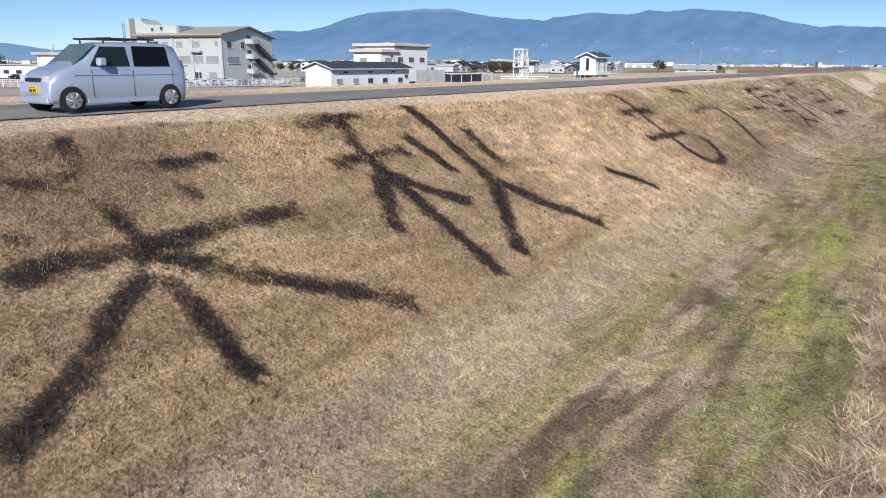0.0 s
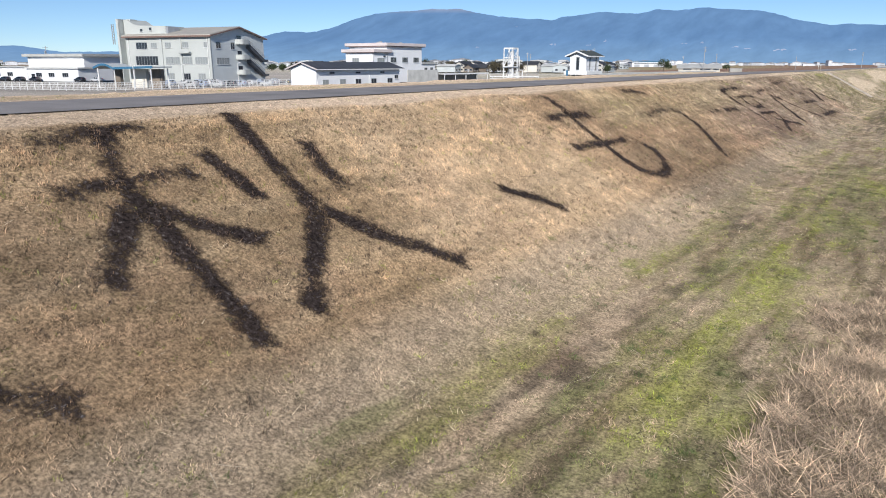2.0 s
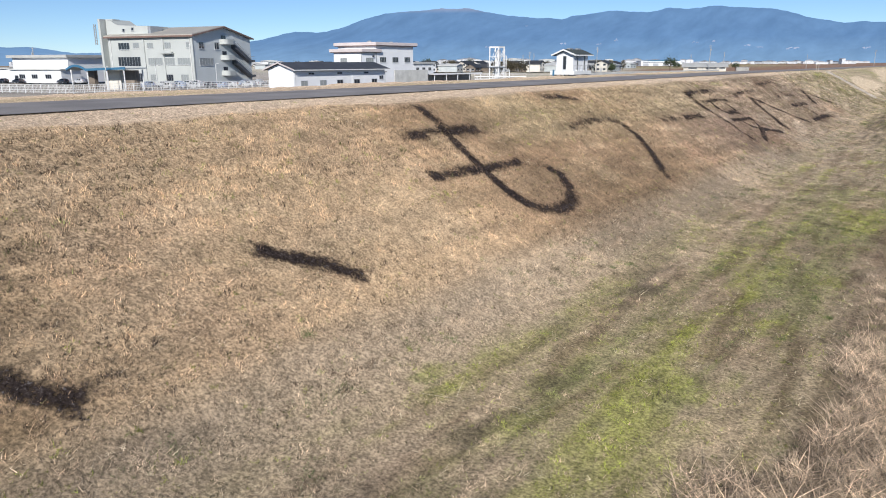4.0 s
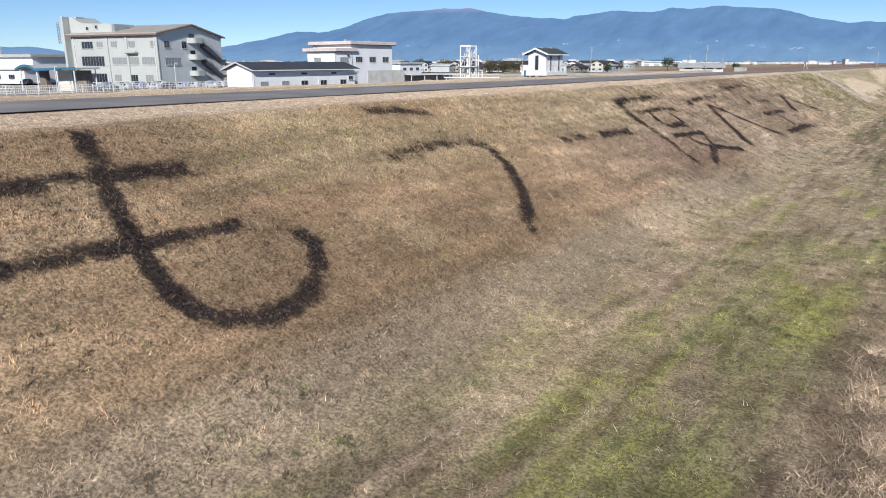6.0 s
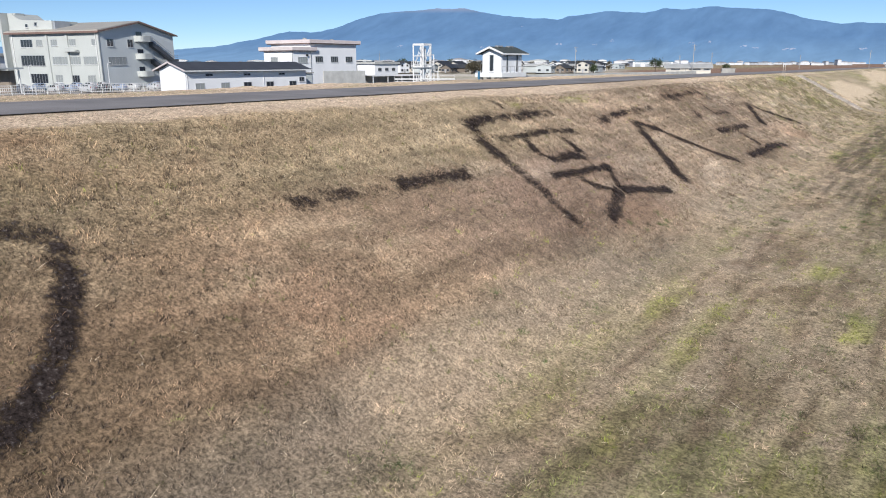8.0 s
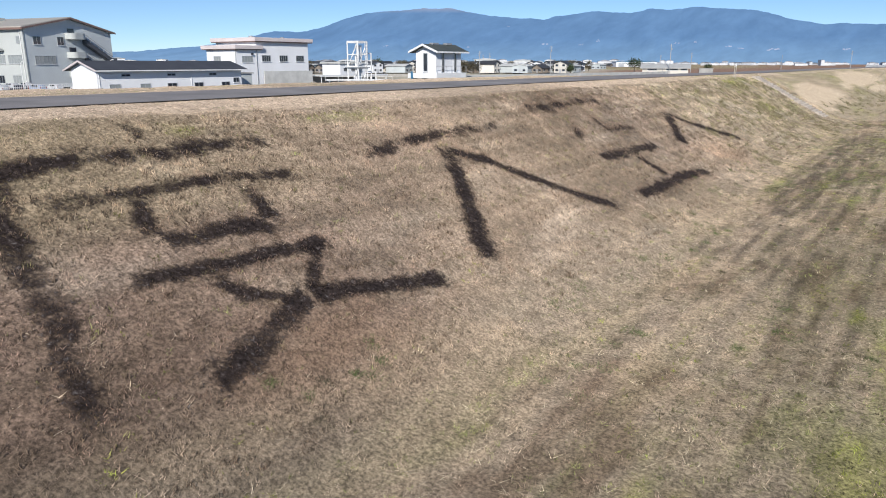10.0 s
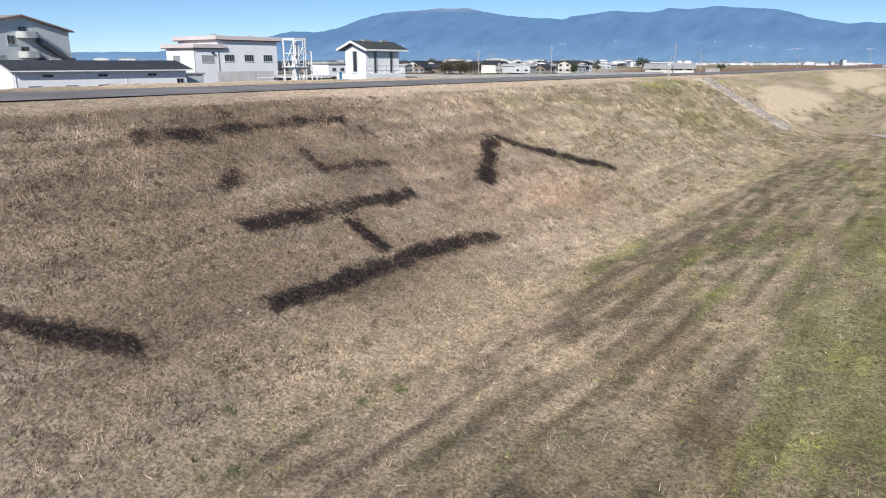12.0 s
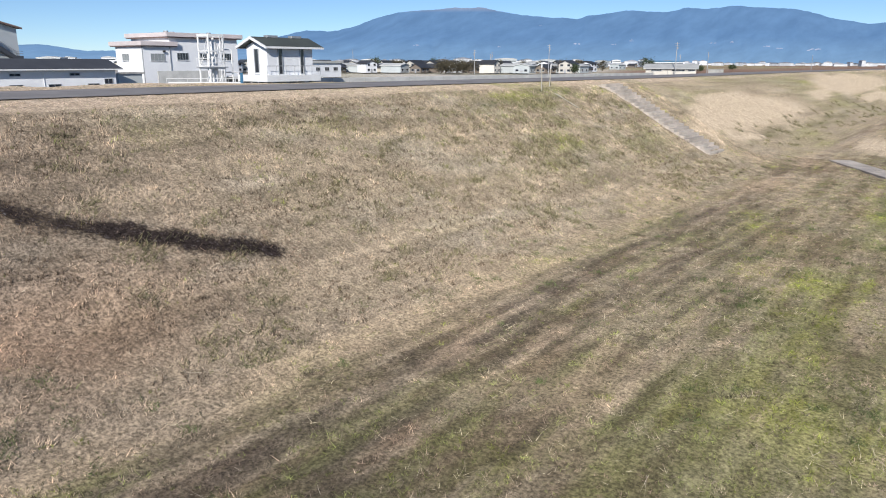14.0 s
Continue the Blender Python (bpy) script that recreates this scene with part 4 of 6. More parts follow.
# verge beyond the road, and the slope far along
x, y = spread(20000, -25.4, -20.7, 0, 190)
n = len(x)
lay("verge_grass", "dry straw-coloured grass on the road verge", (x, y), rng.uniform(0.02, 0.05, n), np.full(n, 0.02), rng.uniform(0.4, 1.2, n), 4)
x, y = spread(29000, -15.2, 8, 124, 260)
x = x + bend(y)
n = len(x)
lay("far_grass", "dry grass on the levee further along", (x, y), rng.uniform(0.04, 0.08, n), np.full(n, 0.02), rng.uniform(0.4, 1.3, n), 4)
# tall bleached reeds at the river side
x, y = spread(44000, -0.7, 4.0, 6, 50)
keep = cloud(x, y, 2.4, 150) + 0.22 * ease(x, -0.6, 1.0) - 0.30 * ease(y, 24, 31) * (1 - ease(x, -0.2, 1.0)) - 0.30 * ease(y, 40, 50) + 0.16 * ease(x, -0.7, 0.0) * (1 - ease(y, 17, 22)) > 0.52
x, y = x[keep], y[keep]
n = len(x)
v, f, t = blades(x, y, rng.uniform(0.10, 0.34, n) * (1 - 0.35 * ease(y, 26, 34)), np.full(n, 0.012), rng.uniform(0.5, 2.0, n), np.array((0.64, 0.50, 0.37))[None, :] * ((0.58 + 0.72 * ease(cloud(x, y, 0.5, 152, 2), 0.36, 0.60)) * rng.uniform(0.2, 1.3, n) ** 1.2)[:, None], 6)
tagged(sheet("dry_reeds", v, f, BLADE, [("tint", "FLOAT_COLOR", t)]), "tall bleached flattened reeds beside the berm", "reeds", kind="stuff")
# darker tussocks scattered along the toe and the berm
x, y = spread(1400, -7.5, 3.4, 4, 126)
keep = cloud(x, y, 3.0, 170) + 0.16 * np.exp(-(((x + 5.7) / 0.8) ** 2)) > 0.52
x, y = np.repeat(x[keep], 22), np.repeat(y[keep], 22)
n = len(x)
size = np.repeat(rng.uniform(0.05, 0.20, n // 22), 22)
x, y = x + rng.normal(0, 1, n) * size, y + rng.normal(0, 1, n) * size
hue = np.repeat(rng.random(n // 22), 22)
dark = np.where((hue < 0.5)[:, None], np.array((0.130, 0.108, 0.074))[None, :], np.array((0.115, 0.145, 0.058))[None, :]) * rng.uniform(0.6, 1.5, n)[:, None]
v, f, t = blades(x, y, rng.uniform(0.05, 0.11, n), np.full(n, 0.011), rng.uniform(0.4, 1.3, n), dark, 5)
tagged(sheet("tussocks", v, f, BLADE, [("tint", "FLOAT_COLOR", t)]), "dark brown and green tussocks in the turf", "grass", kind="stuff")
x, y = spread(120, -9.0, -5.6, 127, 178)
sx, sy = spread(520, -12.8, -5.6, 92, 121)
keep = cloud(sx, sy, 2.2, 172) > 0.47
x, y = np.r_[x, sx[keep]], np.r_[y, sy[keep]]
x, y = np.repeat(x, 16), np.repeat(y, 16)
n = len(x)
x, y = x + rng.normal(0, 0.08, n), y + rng.normal(0, 0.2, n)
olive = np.array((0.200, 0.180, 0.100))[None, :] * rng.uniform(0.5, 1.7, n)[:, None]
v, f, t = blades(x, y, rng.uniform(0.08, 0.2, n), np.full(n, 0.02), rng.uniform(0.4, 1.3, n), olive, 4)
tagged(sheet("olive_tussocks", v, f, BLADE, [("tint", "FLOAT_COLOR", t)]), "olive tussocks along the foot of the slope", "grass", kind="stuff")
# dark stubs of cut tufts and bright bent straws, thick over slope and berm
for name, label, count, x0, x1, tall, wide, lean, per, tint, low, high in (
    ("stubble_tufts", "dark brown cut tufts in rows on the slope", 25000, -13.6, -6.0, 0.095, 0.020, 0.45, 6, (0.150, 0.108, 0.076), 0.43, 0.66),
    ("straw_flecks", "bright bent straws on the slope", 9000, -14.2, -6.0, 0.080, 0.012, 1.5, 4, (0.62, 0.52, 0.39), 0.40, 0.62),
    ("berm_stubble", "dark tufts in the turf of the berm", 19000, -6.0, 3.2, 0.060, 0.015, 0.7, 6, (0.095, 0.085, 0.050), 0.42, 0.64),
    ("berm_straw", "bright bent straws on the berm", 9000, -6.0, 3.2, 0.080, 0.009, 1.8, 4, (0.60, 0.52, 0.38), 0.40, 0.62),
):
    x, y = spread(count, x0, x1, 3.5, 122)
    if name == "stubble_tufts":  # most of them stand in the mower's rows
        row = np.round(x / 0.27) * 0.27 + 0.12 * (cloud(0 * x, y, 6.0, 198) - 0.5) + rng.normal(0, 0.03, count)
        x = np.where(rng.random(count) < 0.7, row, x)
    thick = cloud(x, y / 2, 1.6, 190 + len(name)) + 0.10 * ease(y, 26, 40) * (1 - ease(y, 96, 110)) + 0.3 * (cloud(x / 0.22, y / 3, 1.0, 195, 1) - 0.5)
    keep = rng.random(count) < ease(thick, low, high)
    x, y = x[keep], y[keep]
    keep = near_strokes(x, y)[0] < 0.45
    x, y = x[keep], y[keep]
    n = len(x)
    hue = np.array(tint)[None, :] * rng.uniform(0.65, 1.45, n)[:, None]
    v, f, t = blades(x, y, tall * rng.uniform(0.6, 1.3, n), np.full(n, wide), lean * rng.uniform(0.5, 1.4, n), hue, per)
    tagged(sheet(name, v, f, BLADE, [("tint", "FLOAT_COLOR", t)]), label, "grass", kind="stuff")
# bleached broken stalks lying about
x, y = spread(900, -6.5, 4.0, 4, 124)
keep = cloud(x, y, 1.6, 180, 2) > 0.55
x, y = x[keep], y[keep]
n = len(x)
v, f, t = blades(x, y, rng.uniform(0.18, 0.4, n), np.full(n, 0.010), rng.uniform(1.5, 3.0, n), np.array((0.62, 0.55, 0.44))[None, :] * rng.uniform(0.6, 1.1, n)[:, None], 3)
v[2::3, 2] = np.minimum(v[2::3, 2], (v[0::3, 2] + v[1::3, 2]) / 2 + 0.04)
tagged(sheet("dead_stalks", v, f, BLADE, [("tint", "FLOAT_COLOR", t)]), "bleached dead stalks lying on the turf", "stalks", kind="stuff")


# ---- buildings on the plain ----
PLAIN = -4.6


def window(parent, m, w, h, pane=None, bars=1):
    """A window set on a wall: frame, sill and pane; m puts its middle on the wall, looking along -y."""
    f = bmesh.new()
    t = 0.07
    rings = [[f.verts.new((sx * a, y, sz * b)) for sx, sz in ((-1, -1), (1, -1), (1, 1), (-1, 1))] for y in (-0.10, 0.02) for a, b in ((w / 2, h / 2), (w / 2 - t, h / 2 - t))]
    for p, q in ((0, 1), (1, 3), (3, 2), (2, 0)):
        for k in range(4):
            f.faces.new((rings[p][k], rings[p][k - 3], rings[q][k - 3], rings[q][k]))
    bmesh.ops.recalc_face_normals(f, faces=f.faces)
    ob = part("window", f, FRAME_GREY, parent)
    ob.matrix_local = m
    for k in range(bars):
        x = -w / 2 + w * (k + 1) / (bars + 1)
        part("mullion", blocks((x - 0.03, x + 0.03, -0.08, 0.02, -h / 2 + t, h / 2 - t)), FRAME_GREY, ob)
    part("pane", blocks((-w / 2 + t, w / 2 - t, -0.045, -0.02, -h / 2 + t, h / 2 - t)), pane or GLASS_DARK, ob)
    part("sill", blocks((-w / 2 - 0.1, w / 2 + 0.1, -0.2, 0.0, -h / 2 - 0.08, -h / 2)), TRIM_WHITE, ob)
    return ob


# the long low store with a dark roof: long wall to +x, gable to -y
store = empty("storehouse", pose(-115.6, 117.3, PLAIN), "long low white storehouse with a dark gabled roof", "building")
w = bmesh.new()
prism(w, [(-3.9, 0), (3.9, 0), (3.9, 4.5), (0, 5.65), (-3.9, 4.5)], 0, 28.9)
part("wall", w, WALL_WHITE, store)
r = bmesh.new()
prism(r, [(-5.0, 4.23), (0, 5.72), (5.0, 4.23), (5.0, 4.41), (0, 5.92), (-5.0, 4.41)], -0.7, 29.7)
roof = part("roof", r, ROOF_DARK, store, "dark grey sheet roof")
part("fascia", blocks((4.92, 5.04, -0.7, 29.7, 4.19, 4.37)), TRIM_WHITE, roof)
v = bmesh.new()
prism(v, [(-5.0, 4.17), (0, 5.66), (5.0, 4.17), (5.0, 4.43), (0, 5.94), (-5.0, 4.43)], -0.82, -0.7)
part("verge_board", v, TRIM_PINK, roof)
for y in (0.3, 17.6):
    part("gutter_pipe", rods(((3.98, y, 0), (3.98, y, 4.3), 0.05)), TRIM_WHITE, store)
for k, y in enumerate((2.9, 8.4, 13.6, 19.1, 25.1)):
    window(store, pose(3.9, y, 1.55, 0, 0, 90), 1.9, 1.15, GLASS_PALE if k < 2 else GLASS_DARK, 1)
window(store, pose(3.9, 27.6, 2.4, 0, 0, 90), 1.4, 0.9, GLASS_DARK, 1)
for y in (5.0, 13.6, 22.3):
    window(store, pose(3.9, y, 3.55, 0, 0, 90), 1.6, 0.45, GLASS_DARK, 1)
part("shutter_door", blocks((-1.4, 1.0, -0.06, 0.02, 0, 2.2), (-1.3, 0.9, -0.09, -0.06, 0.5, 0.54), (-1.3, 0.9, -0.09, -0.06, 1.1, 1.14)), TRIM_WHITE, store)

# the three-storey works with a tan gabled roof and a rounded stair tower
works = empty("works_building", pose(-168.87, 133.63, PLAIN, 0, 0, 103.2), "three-storey grey works building with tan gabled roof and stair tower", "building")
w = bmesh.new()
prism(w, [(0, 0), (24.1, 0), (24.1, 12.7), (12, 15.5), (0, 13.0)], 0, 31)
part("wall", w, WALL_GREY, works, "pale grey-green rendered walls")
part("front_facing", blocks((-0.14, 0, 0.25, 31, 0, 12.9)), WORKS_PALE, works)
r = bmesh.new()
prism(r, [(-1.1, 12.95), (12, 15.6), (24.9, 12.6), (24.9, 12.95), (12, 16.0), (-1.1, 13.4)], -0.9, 31.6)
roof = part("roof", r, ROOF_TAN, works, "tan sheet-metal roof")
v = bmesh.new()
prism(v, [(-1.1, 12.8), (12, 15.5), (24.9, 12.5), (24.9, 12.8), (12, 15.85), (-1.1, 13.15)], -1.02, -0.9)
part("verge_board", v, TRIM_BROWN, roof)
part("eaves_board", blocks((-1.22, -1.1, -0.9, 31.6, 12.7, 13.15)), TRIM_BROWN, roof)
for y in (0.25, 10.6, 17.6):
    part("pilaster", blocks((-0.45, -0.14, y - 0.35, y + 0.35, 0, 12.6)), WORKS_PALE, works)
t = bmesh.new()
prism(t, [(-0.4, 0), (7.0, 0), (7.0, 18.1), (-0.4, 18.1)], 30.6, 36.2)
bmesh.ops.bevel(t, geom=[e for e in t.edges if abs(e.verts[0].co.z - e.verts[1].co.z) > 5], offset=2.4, segments=8, affect="EDGES")
tower = part("stair_tower", t, WORKS_PALE, works, "rounded pale stair tower")
part("ladder", rods(((1, 36.4, 11), (1, 36.4, 16.8), 0.14), ((1, 37.1, 11), (1, 37.1, 16.8), 0.14), *[((1, 36.4, z), (1, 37.1, z), 0.08) for z in np.arange(11.4, 16.4, 0.8).tolist()], sides=5), STEEL_GREY, works)
p = bmesh.new()
prism(p, [(17.0, 12.4), (32.6, 12.4), (32.6, 18.08), (31.4, 18.0), (30.5, 17.55), (29.7, 17.0), (28.8, 16.6), (27.6, 16.36), (26.2, 16.25), (17.0, 15.95)], 1.4, 9)
bmesh.ops.transform(p, matrix=Matrix(((0, 1, 0, 0), (1, 0, 0, 0), (0, 0, 1, 0), (0, 0, 0, 1))), verts=p.verts)
bmesh.ops.recalc_face_normals(p, faces=p.faces)
pent = part("penthouse", p, WORKS_PALE, works, "roof-top plant room with a curved parapet")
for y, z in ((22.6, 15.2), (26.0, 14.9)):
    window(works, pose(1.32, y, z, 0, 0, -90), 0.9, 0.9, GLASS_DARK, 0)
part("louvre", blocks((1.5, 6.0, 16.2, 17.0, 13.5, 15.9), bevel=0.05), FRAME_GREY, pent, "dark louvred end")
for y, z, ww, hh, pane in (
    (25, 10.5, 4.2, 1.9, GLASS_DARK), (20.4, 10.6, 2.2, 1.5, GLASS_PALE), (15.2, 10.6, 2.2, 1.5, GLASS_PALE), (8.9, 10.6, 2.2, 1.5, GLASS_PALE), (1.6, 10.6, 1.6, 1.5, GLASS_PALE),
    (23.5, 6.3, 8.4, 2.6, GLASS_DARK), (15.2, 6.3, 2.4, 1.9, GLASS_PALE), (8.6, 6.3, 3.4, 1.9, GLASS_PALE), (3.6, 6.3, 4.4, 1.9, GLASS_PALE), (12.6, 6.3, 2.6, 1.9, GLASS_PALE),
    (15.0, 1.9, 2.4, 1.8, GLASS_PALE), (9.2, 1.9, 2.6, 1.8, GLASS_DARK), (3.8, 1.9, 2.6, 1.8, GLASS_PALE), (22, 1.9, 6.0, 2.4, GLASS_DARK),
):
    window(works, pose(-0.14, y, z, 0, 0, -90), ww, hh, pane, max(1, int(ww / 1.1)))
part("awning", blocks((-1.5, -0.15, 6.8, 10.4, 8.2, 8.5), (-1.5, -1.4, 6.8, 10.4, 8.2, 9.4), bevel=0.05), WORKS_PALE, works, "small projecting balcony hood")
for x, z, ww, hh, pane in ((3.0, 10.5, 2.0, 1.8, GLASS_DARK), (9.2, 10.5, 1.8, 1.9, GLASS_DARK), (4.6, 6.2, 5.4, 1.9, GLASS_PALE)):
    window(works, pose(x, 0, z, 0, 0, 0), ww, hh, pane, max(1, int(ww / 1.2)))
for z in (2.6, 6.9, 11.2):
    bow = [(15.0, 0.0), (15.0, -1.0)] + [(13.8 + 1.2 * math.cos(q), -1.0 - 1.2 * math.sin(q)) for q in np.linspace(0.2, 1.57, 6).tolist()] + [(11.8 - 1.2 * math.cos(q), -1.0 - 1.2 * math.sin(q)) for q in np.linspace(1.57, 0.2, 6).tolist()] + [(10.6, -1.0), (10.6, 0.0)]
    inner = [(12.8 + (px - 12.8) * 0.93, py * 0.93) for px, py in bow]
    b = bmesh.new()
    rows = [[b.verts.new((px, py, h)) for px, py in line] for line, h in ((inner, z), (inner, z + 1.15), (bow, z + 1.15), (bow, z - 0.25))]
    for low_row, high_row in zip(rows[:-1], rows[1:]):
        for i in range(len(bow) - 1):
            b.faces.new((low_row[i], low_row[i + 1], high_row[i + 1], high_row[i]))
    b.faces.new(rows[0])
    b.faces.new(rows[3][::-1])
    bmesh.ops.recalc_face_normals(b, faces=b.faces)
    balcony = part("balcony", b, WORKS_PALE, works, "round-fronted pale balcony")
    part("balcony_door", blocks((11.4, 13.2, -0.08, 0.02, z, z + 2.2)), GLASS_DARK, balcony)
# flights thick and coloured dark, standing in for their shadowed undersides
for k in range(2):
    z = 11.0 - 4.3 * k
    f = bmesh.new()
    prism(f, [(15.1, z), (22.2, z - 4.3), (23.8, z - 4.3), (23.8, z - 4.85), (21.9, z - 5.1), (15.1, z - 1.1)], -1.7, -0.3)
    flight = part("outside_stair", f, SHADE_STEEL, works, "steel outside stair coloured dark like its shaded underside")
    part("stair_rail", rods(*[((15.1, -1.65, z + h), (22.2, -1.65, z - 4.3 + h), 0.05) for h in (0.5, 1.0)], *[((22.2, -1.65, z - 4.3 + h), (23.8, -1.65, z - 4.3 + h), 0.05) for h in (0.5, 1.0)], *[((15.1 + 7.1 * q / 6, -1.65, z - 4.3 * q / 6), (15.1 + 7.1 * q / 6, -1.65, z - 4.3 * q / 6 + 1.0), 0.04) for q in range(7)], sides=5), STEEL_GREY, flight)
for x, y in ((-0.5, 1), (-0.5, 30)):
    part("downpipe", rods(((-0.3, y, 0), (-0.3, y, 12.8), 0.09), sides=6), TRIM_WHITE, works)

# the entrance canopy in front of it
porch = empty("entrance_canopy", pose(-155.0, 100.9, PLAIN, 0, 0, 13.2), "blue-edged curved entrance canopy on posts", "canopy")
c = bmesh.new()
arc = [(-9.0 + i * 0.6, 4.3 + 0.85 * math.sin(math.pi * i / 10)) for i in range(11)] + [(9.0, 4.6)]
prism(c, arc + [(x, z + 0.28) for x, z in arc[::-1]], -3, 3)
part("roof", c, WALL_PALE, porch)
e = bmesh.new()
prism(e, [(x, z - 0.08) for x, z in arc] + [(x, z + 0.42) for x, z in arc[::-1]], -3.12, -3.0)
part("edge_trim", e, ROOF_BLUE, porch, "blue edge trim")
for x in (-8, -3, 3, 8):
    for y in (-2.6, 2.6):
        part("post", rods(((x, y, 0), (x, y, 4.5), 0.14)), STEEL_WHITE, porch)
for x, wide, m in ((-6.4, 2.0, WALL_BROWN), (0.4, 4.6, WALL_CREAM), (5.6, 3.4, WALL_BROWN)):
    part("lobby_wall", blocks((x - wide / 2, x + wide / 2, 1.2, 2.2, 0, 4.3)), m, porch)

# the white two-step building
hall = empty("office_hall", pose(-137, 165.8, PLAIN), "white flat-roofed office hall in two heights", "building")
part("lower_wall", blocks((-11, 0, 0, 6.0, 0, 8.7)), WALL_WHITE, hall)
low = part("lower_roof", blocks((-12, 0.9, -0.9, 7.6, 8.7, 9.6), bevel=0.06), TRIM_PINK, hall, "projecting pale pinkish fascia")
part("soffit", blocks((-11.8, 0.7, -0.7, 7.4, 8.55, 8.7)), TRIM_BROWN, low)
part("upper_wall", blocks((-15, 0, 6.0, 23.2, 0, 10.6)), WALL_WHITE, hall)
high = part("upper_roof", blocks((-16, 1.0, 5.0, 24.2, 10.6, 11.5), bevel=0.06), TRIM_PINK, hall, "projecting pale pinkish fascia")
part("soffit", blocks((-15.8, 0.8, 5.2, 24.0, 10.42, 10.6)), TRIM_BROWN, high)
for y in (9.0, 14.6, 20.2):
    window(hall, pose(0, y, 6.6, 0, 0, 90), 2.7, 1.5, GLASS_DARK, 3)
window(hall, pose(0, 3.2, 6.4, 0, 0, 90), 3.2, 1.5, GLASS_PALE, 3)
window(hall, pose(-7.0, 0, 6.4, 0, 0, 0), 2.6, 1.4, GLASS_PALE, 2)
window(hall, pose(-3.0, 0, 1.6, 0, 0, 0), 2.4, 1.2, GLASS_DARK, 1)
part("downpipe", rods(((-0.1, -0.12, 0), (-0.1, -0.12, 8.6), 0.1), ((0.12, 6.0, 0), (0.12, 6.0, 8.6), 0.1)), STEEL_GREY, hall)
part("wall_lamp", blocks((0, 0.5, 4.4, 4.8, 7.4, 7.8)), BLACK_TRIM, hall)
for x, y in ((-4, 8), (-8, 12), (-6, 20), (-12, 16)):
    part("roof_vent", rods(((x, y, 11.4), (x, y, 12.0), 0.5), sides=10), STEEL_GREY, high)

# a concrete yard wall, a lean-to and pipework beside it
yard = empty("yard_wall", pose(-118, 157.5, PLAIN), "tall weathered concrete yard wall", "wall")
for k in range(7):
    part("panel", blocks((-0.12, 0.12, k * 2.0 + 0.02, k * 2.0 + 1.98, 0, 3.85), bevel=0.02), PALE_CONCRETE, yard)
    part("pier", blocks((-0.14, 0.14, k * 2.0 - 0.08, k * 2.0 + 0.08, 0, 3.9)), PALE_CONCRETE, yard)
block_house = empty("pump_shed", pose(-121, 150.5, PLAIN), "small grey concrete pump shed beside the yard wall", "shed")
part("wall", blocks((-2, 2, 0, 4.4, 0, 3.4)), WALL_PALE, block_house)
part("roof", blocks((-2.3, 2.3, -0.3, 4.7, 3.4, 3.65)), CONCRETE, block_house)
part("door", blocks((2.0, 2.06, 1.4, 2.5, 0, 2.1)), FRAME_GREY, block_house)
lean = empty("open_shed", pose(-117, 173.0, PLAIN), "open lean-to with a white-edged flat roof", "shed")
part("roof", blocks((-4, 0, 0, 24, 2.55, 2.75)), ROOF_PALE, lean)
part("fascia", blocks((0, 0.1, -0.1, 24.1, 2.45, 2.85)), TRIM_WHITE, lean)
for y in (0.4, 6, 11.5, 17.6, 23.6):
    part("post", blocks((-0.15, 0.0, y - 0.08, y + 0.08, 0, 2.5)), STEEL_WHITE, lean)
part("back_wall", blocks((-4.15, -4.0, 0, 24, 0, 2.6)), CONCRETE, lean)

# the white steel tower
mast = empty("steel_tower", pose(-76.4, 140.5, PLAIN), "white steel lattice tower with a pipe and ladder", "tower")
SIDE = 1.08
for sx in (-1, 1):
    for sy in (-1, 1):
        part("leg", rods(((sx * SIDE, sy * SIDE, 0), (sx * SIDE, sy * SIDE, 8.75), 0.12), sides=6), STEEL_WHITE, mast)
for z, h in ((0.5, 0.08), (2.5, 0.07), (4.85, 0.2), (6.8, 0.07), (8.7, 0.16)):
    part("ring_beam", blocks((-SIDE, SIDE, -SIDE - 0.1, -SIDE + 0.1, z - h, z + h), (-SIDE, SIDE, SIDE - 0.1, SIDE + 0.1, z - h, z + h), (-SIDE - 0.1, -SIDE + 0.1, -SIDE, SIDE, z - h, z + h), (SIDE - 0.1, SIDE + 0.1, -SIDE, SIDE, z - h, z + h)), STEEL_WHITE, mast)
for a, b in ((0.5, 4.8), (4.9, 8.6)):
    for s in (-SIDE, SIDE):
        part("brace", rods(((s, -SIDE, a), (s, SIDE, b), 0.05), sides=5), STEEL_WHITE, mast)
        part("brace", rods(((-SIDE, s, a), (SIDE, s, b), 0.05), sides=5), STEEL_WHITE, mast)
part("standpipe", rods(((0.2, 0.2, 0), (0.2, 0.2, 8.2), 0.42), sides=12), STEEL_WHITE, mast, "white standpipe")
part("riser_pipe", rods(((0.3, -0.7, 0), (0.3, -0.7, 6.8), 0.16), sides=10), STEEL_WHITE, mast)
part("platform", blocks((-1.4, 1.4, -1.4, 1.4, 4.78, 4.9)), STEEL_GREY, mast)
part("guard_rail", rods(*[((x, y, 4.9), (x, y, 5.9), 0.03) for x in (-1.3, 0, 1.3) for y in (-1.3, 1.3)], ((-1.3, -1.3, 5.9), (1.3, -1.3, 5.9), 0.03), ((-1.3, 1.3, 5.9), (1.3, 1.3, 5.9), 0.03), ((1.3, -1.3, 5.9), (1.3, 1.3, 5.9), 0.03), ((1.3, -1.3, 5.4), (1.3, 1.3, 5.4), 0.03), sides=5), STEEL_WHITE, mast)
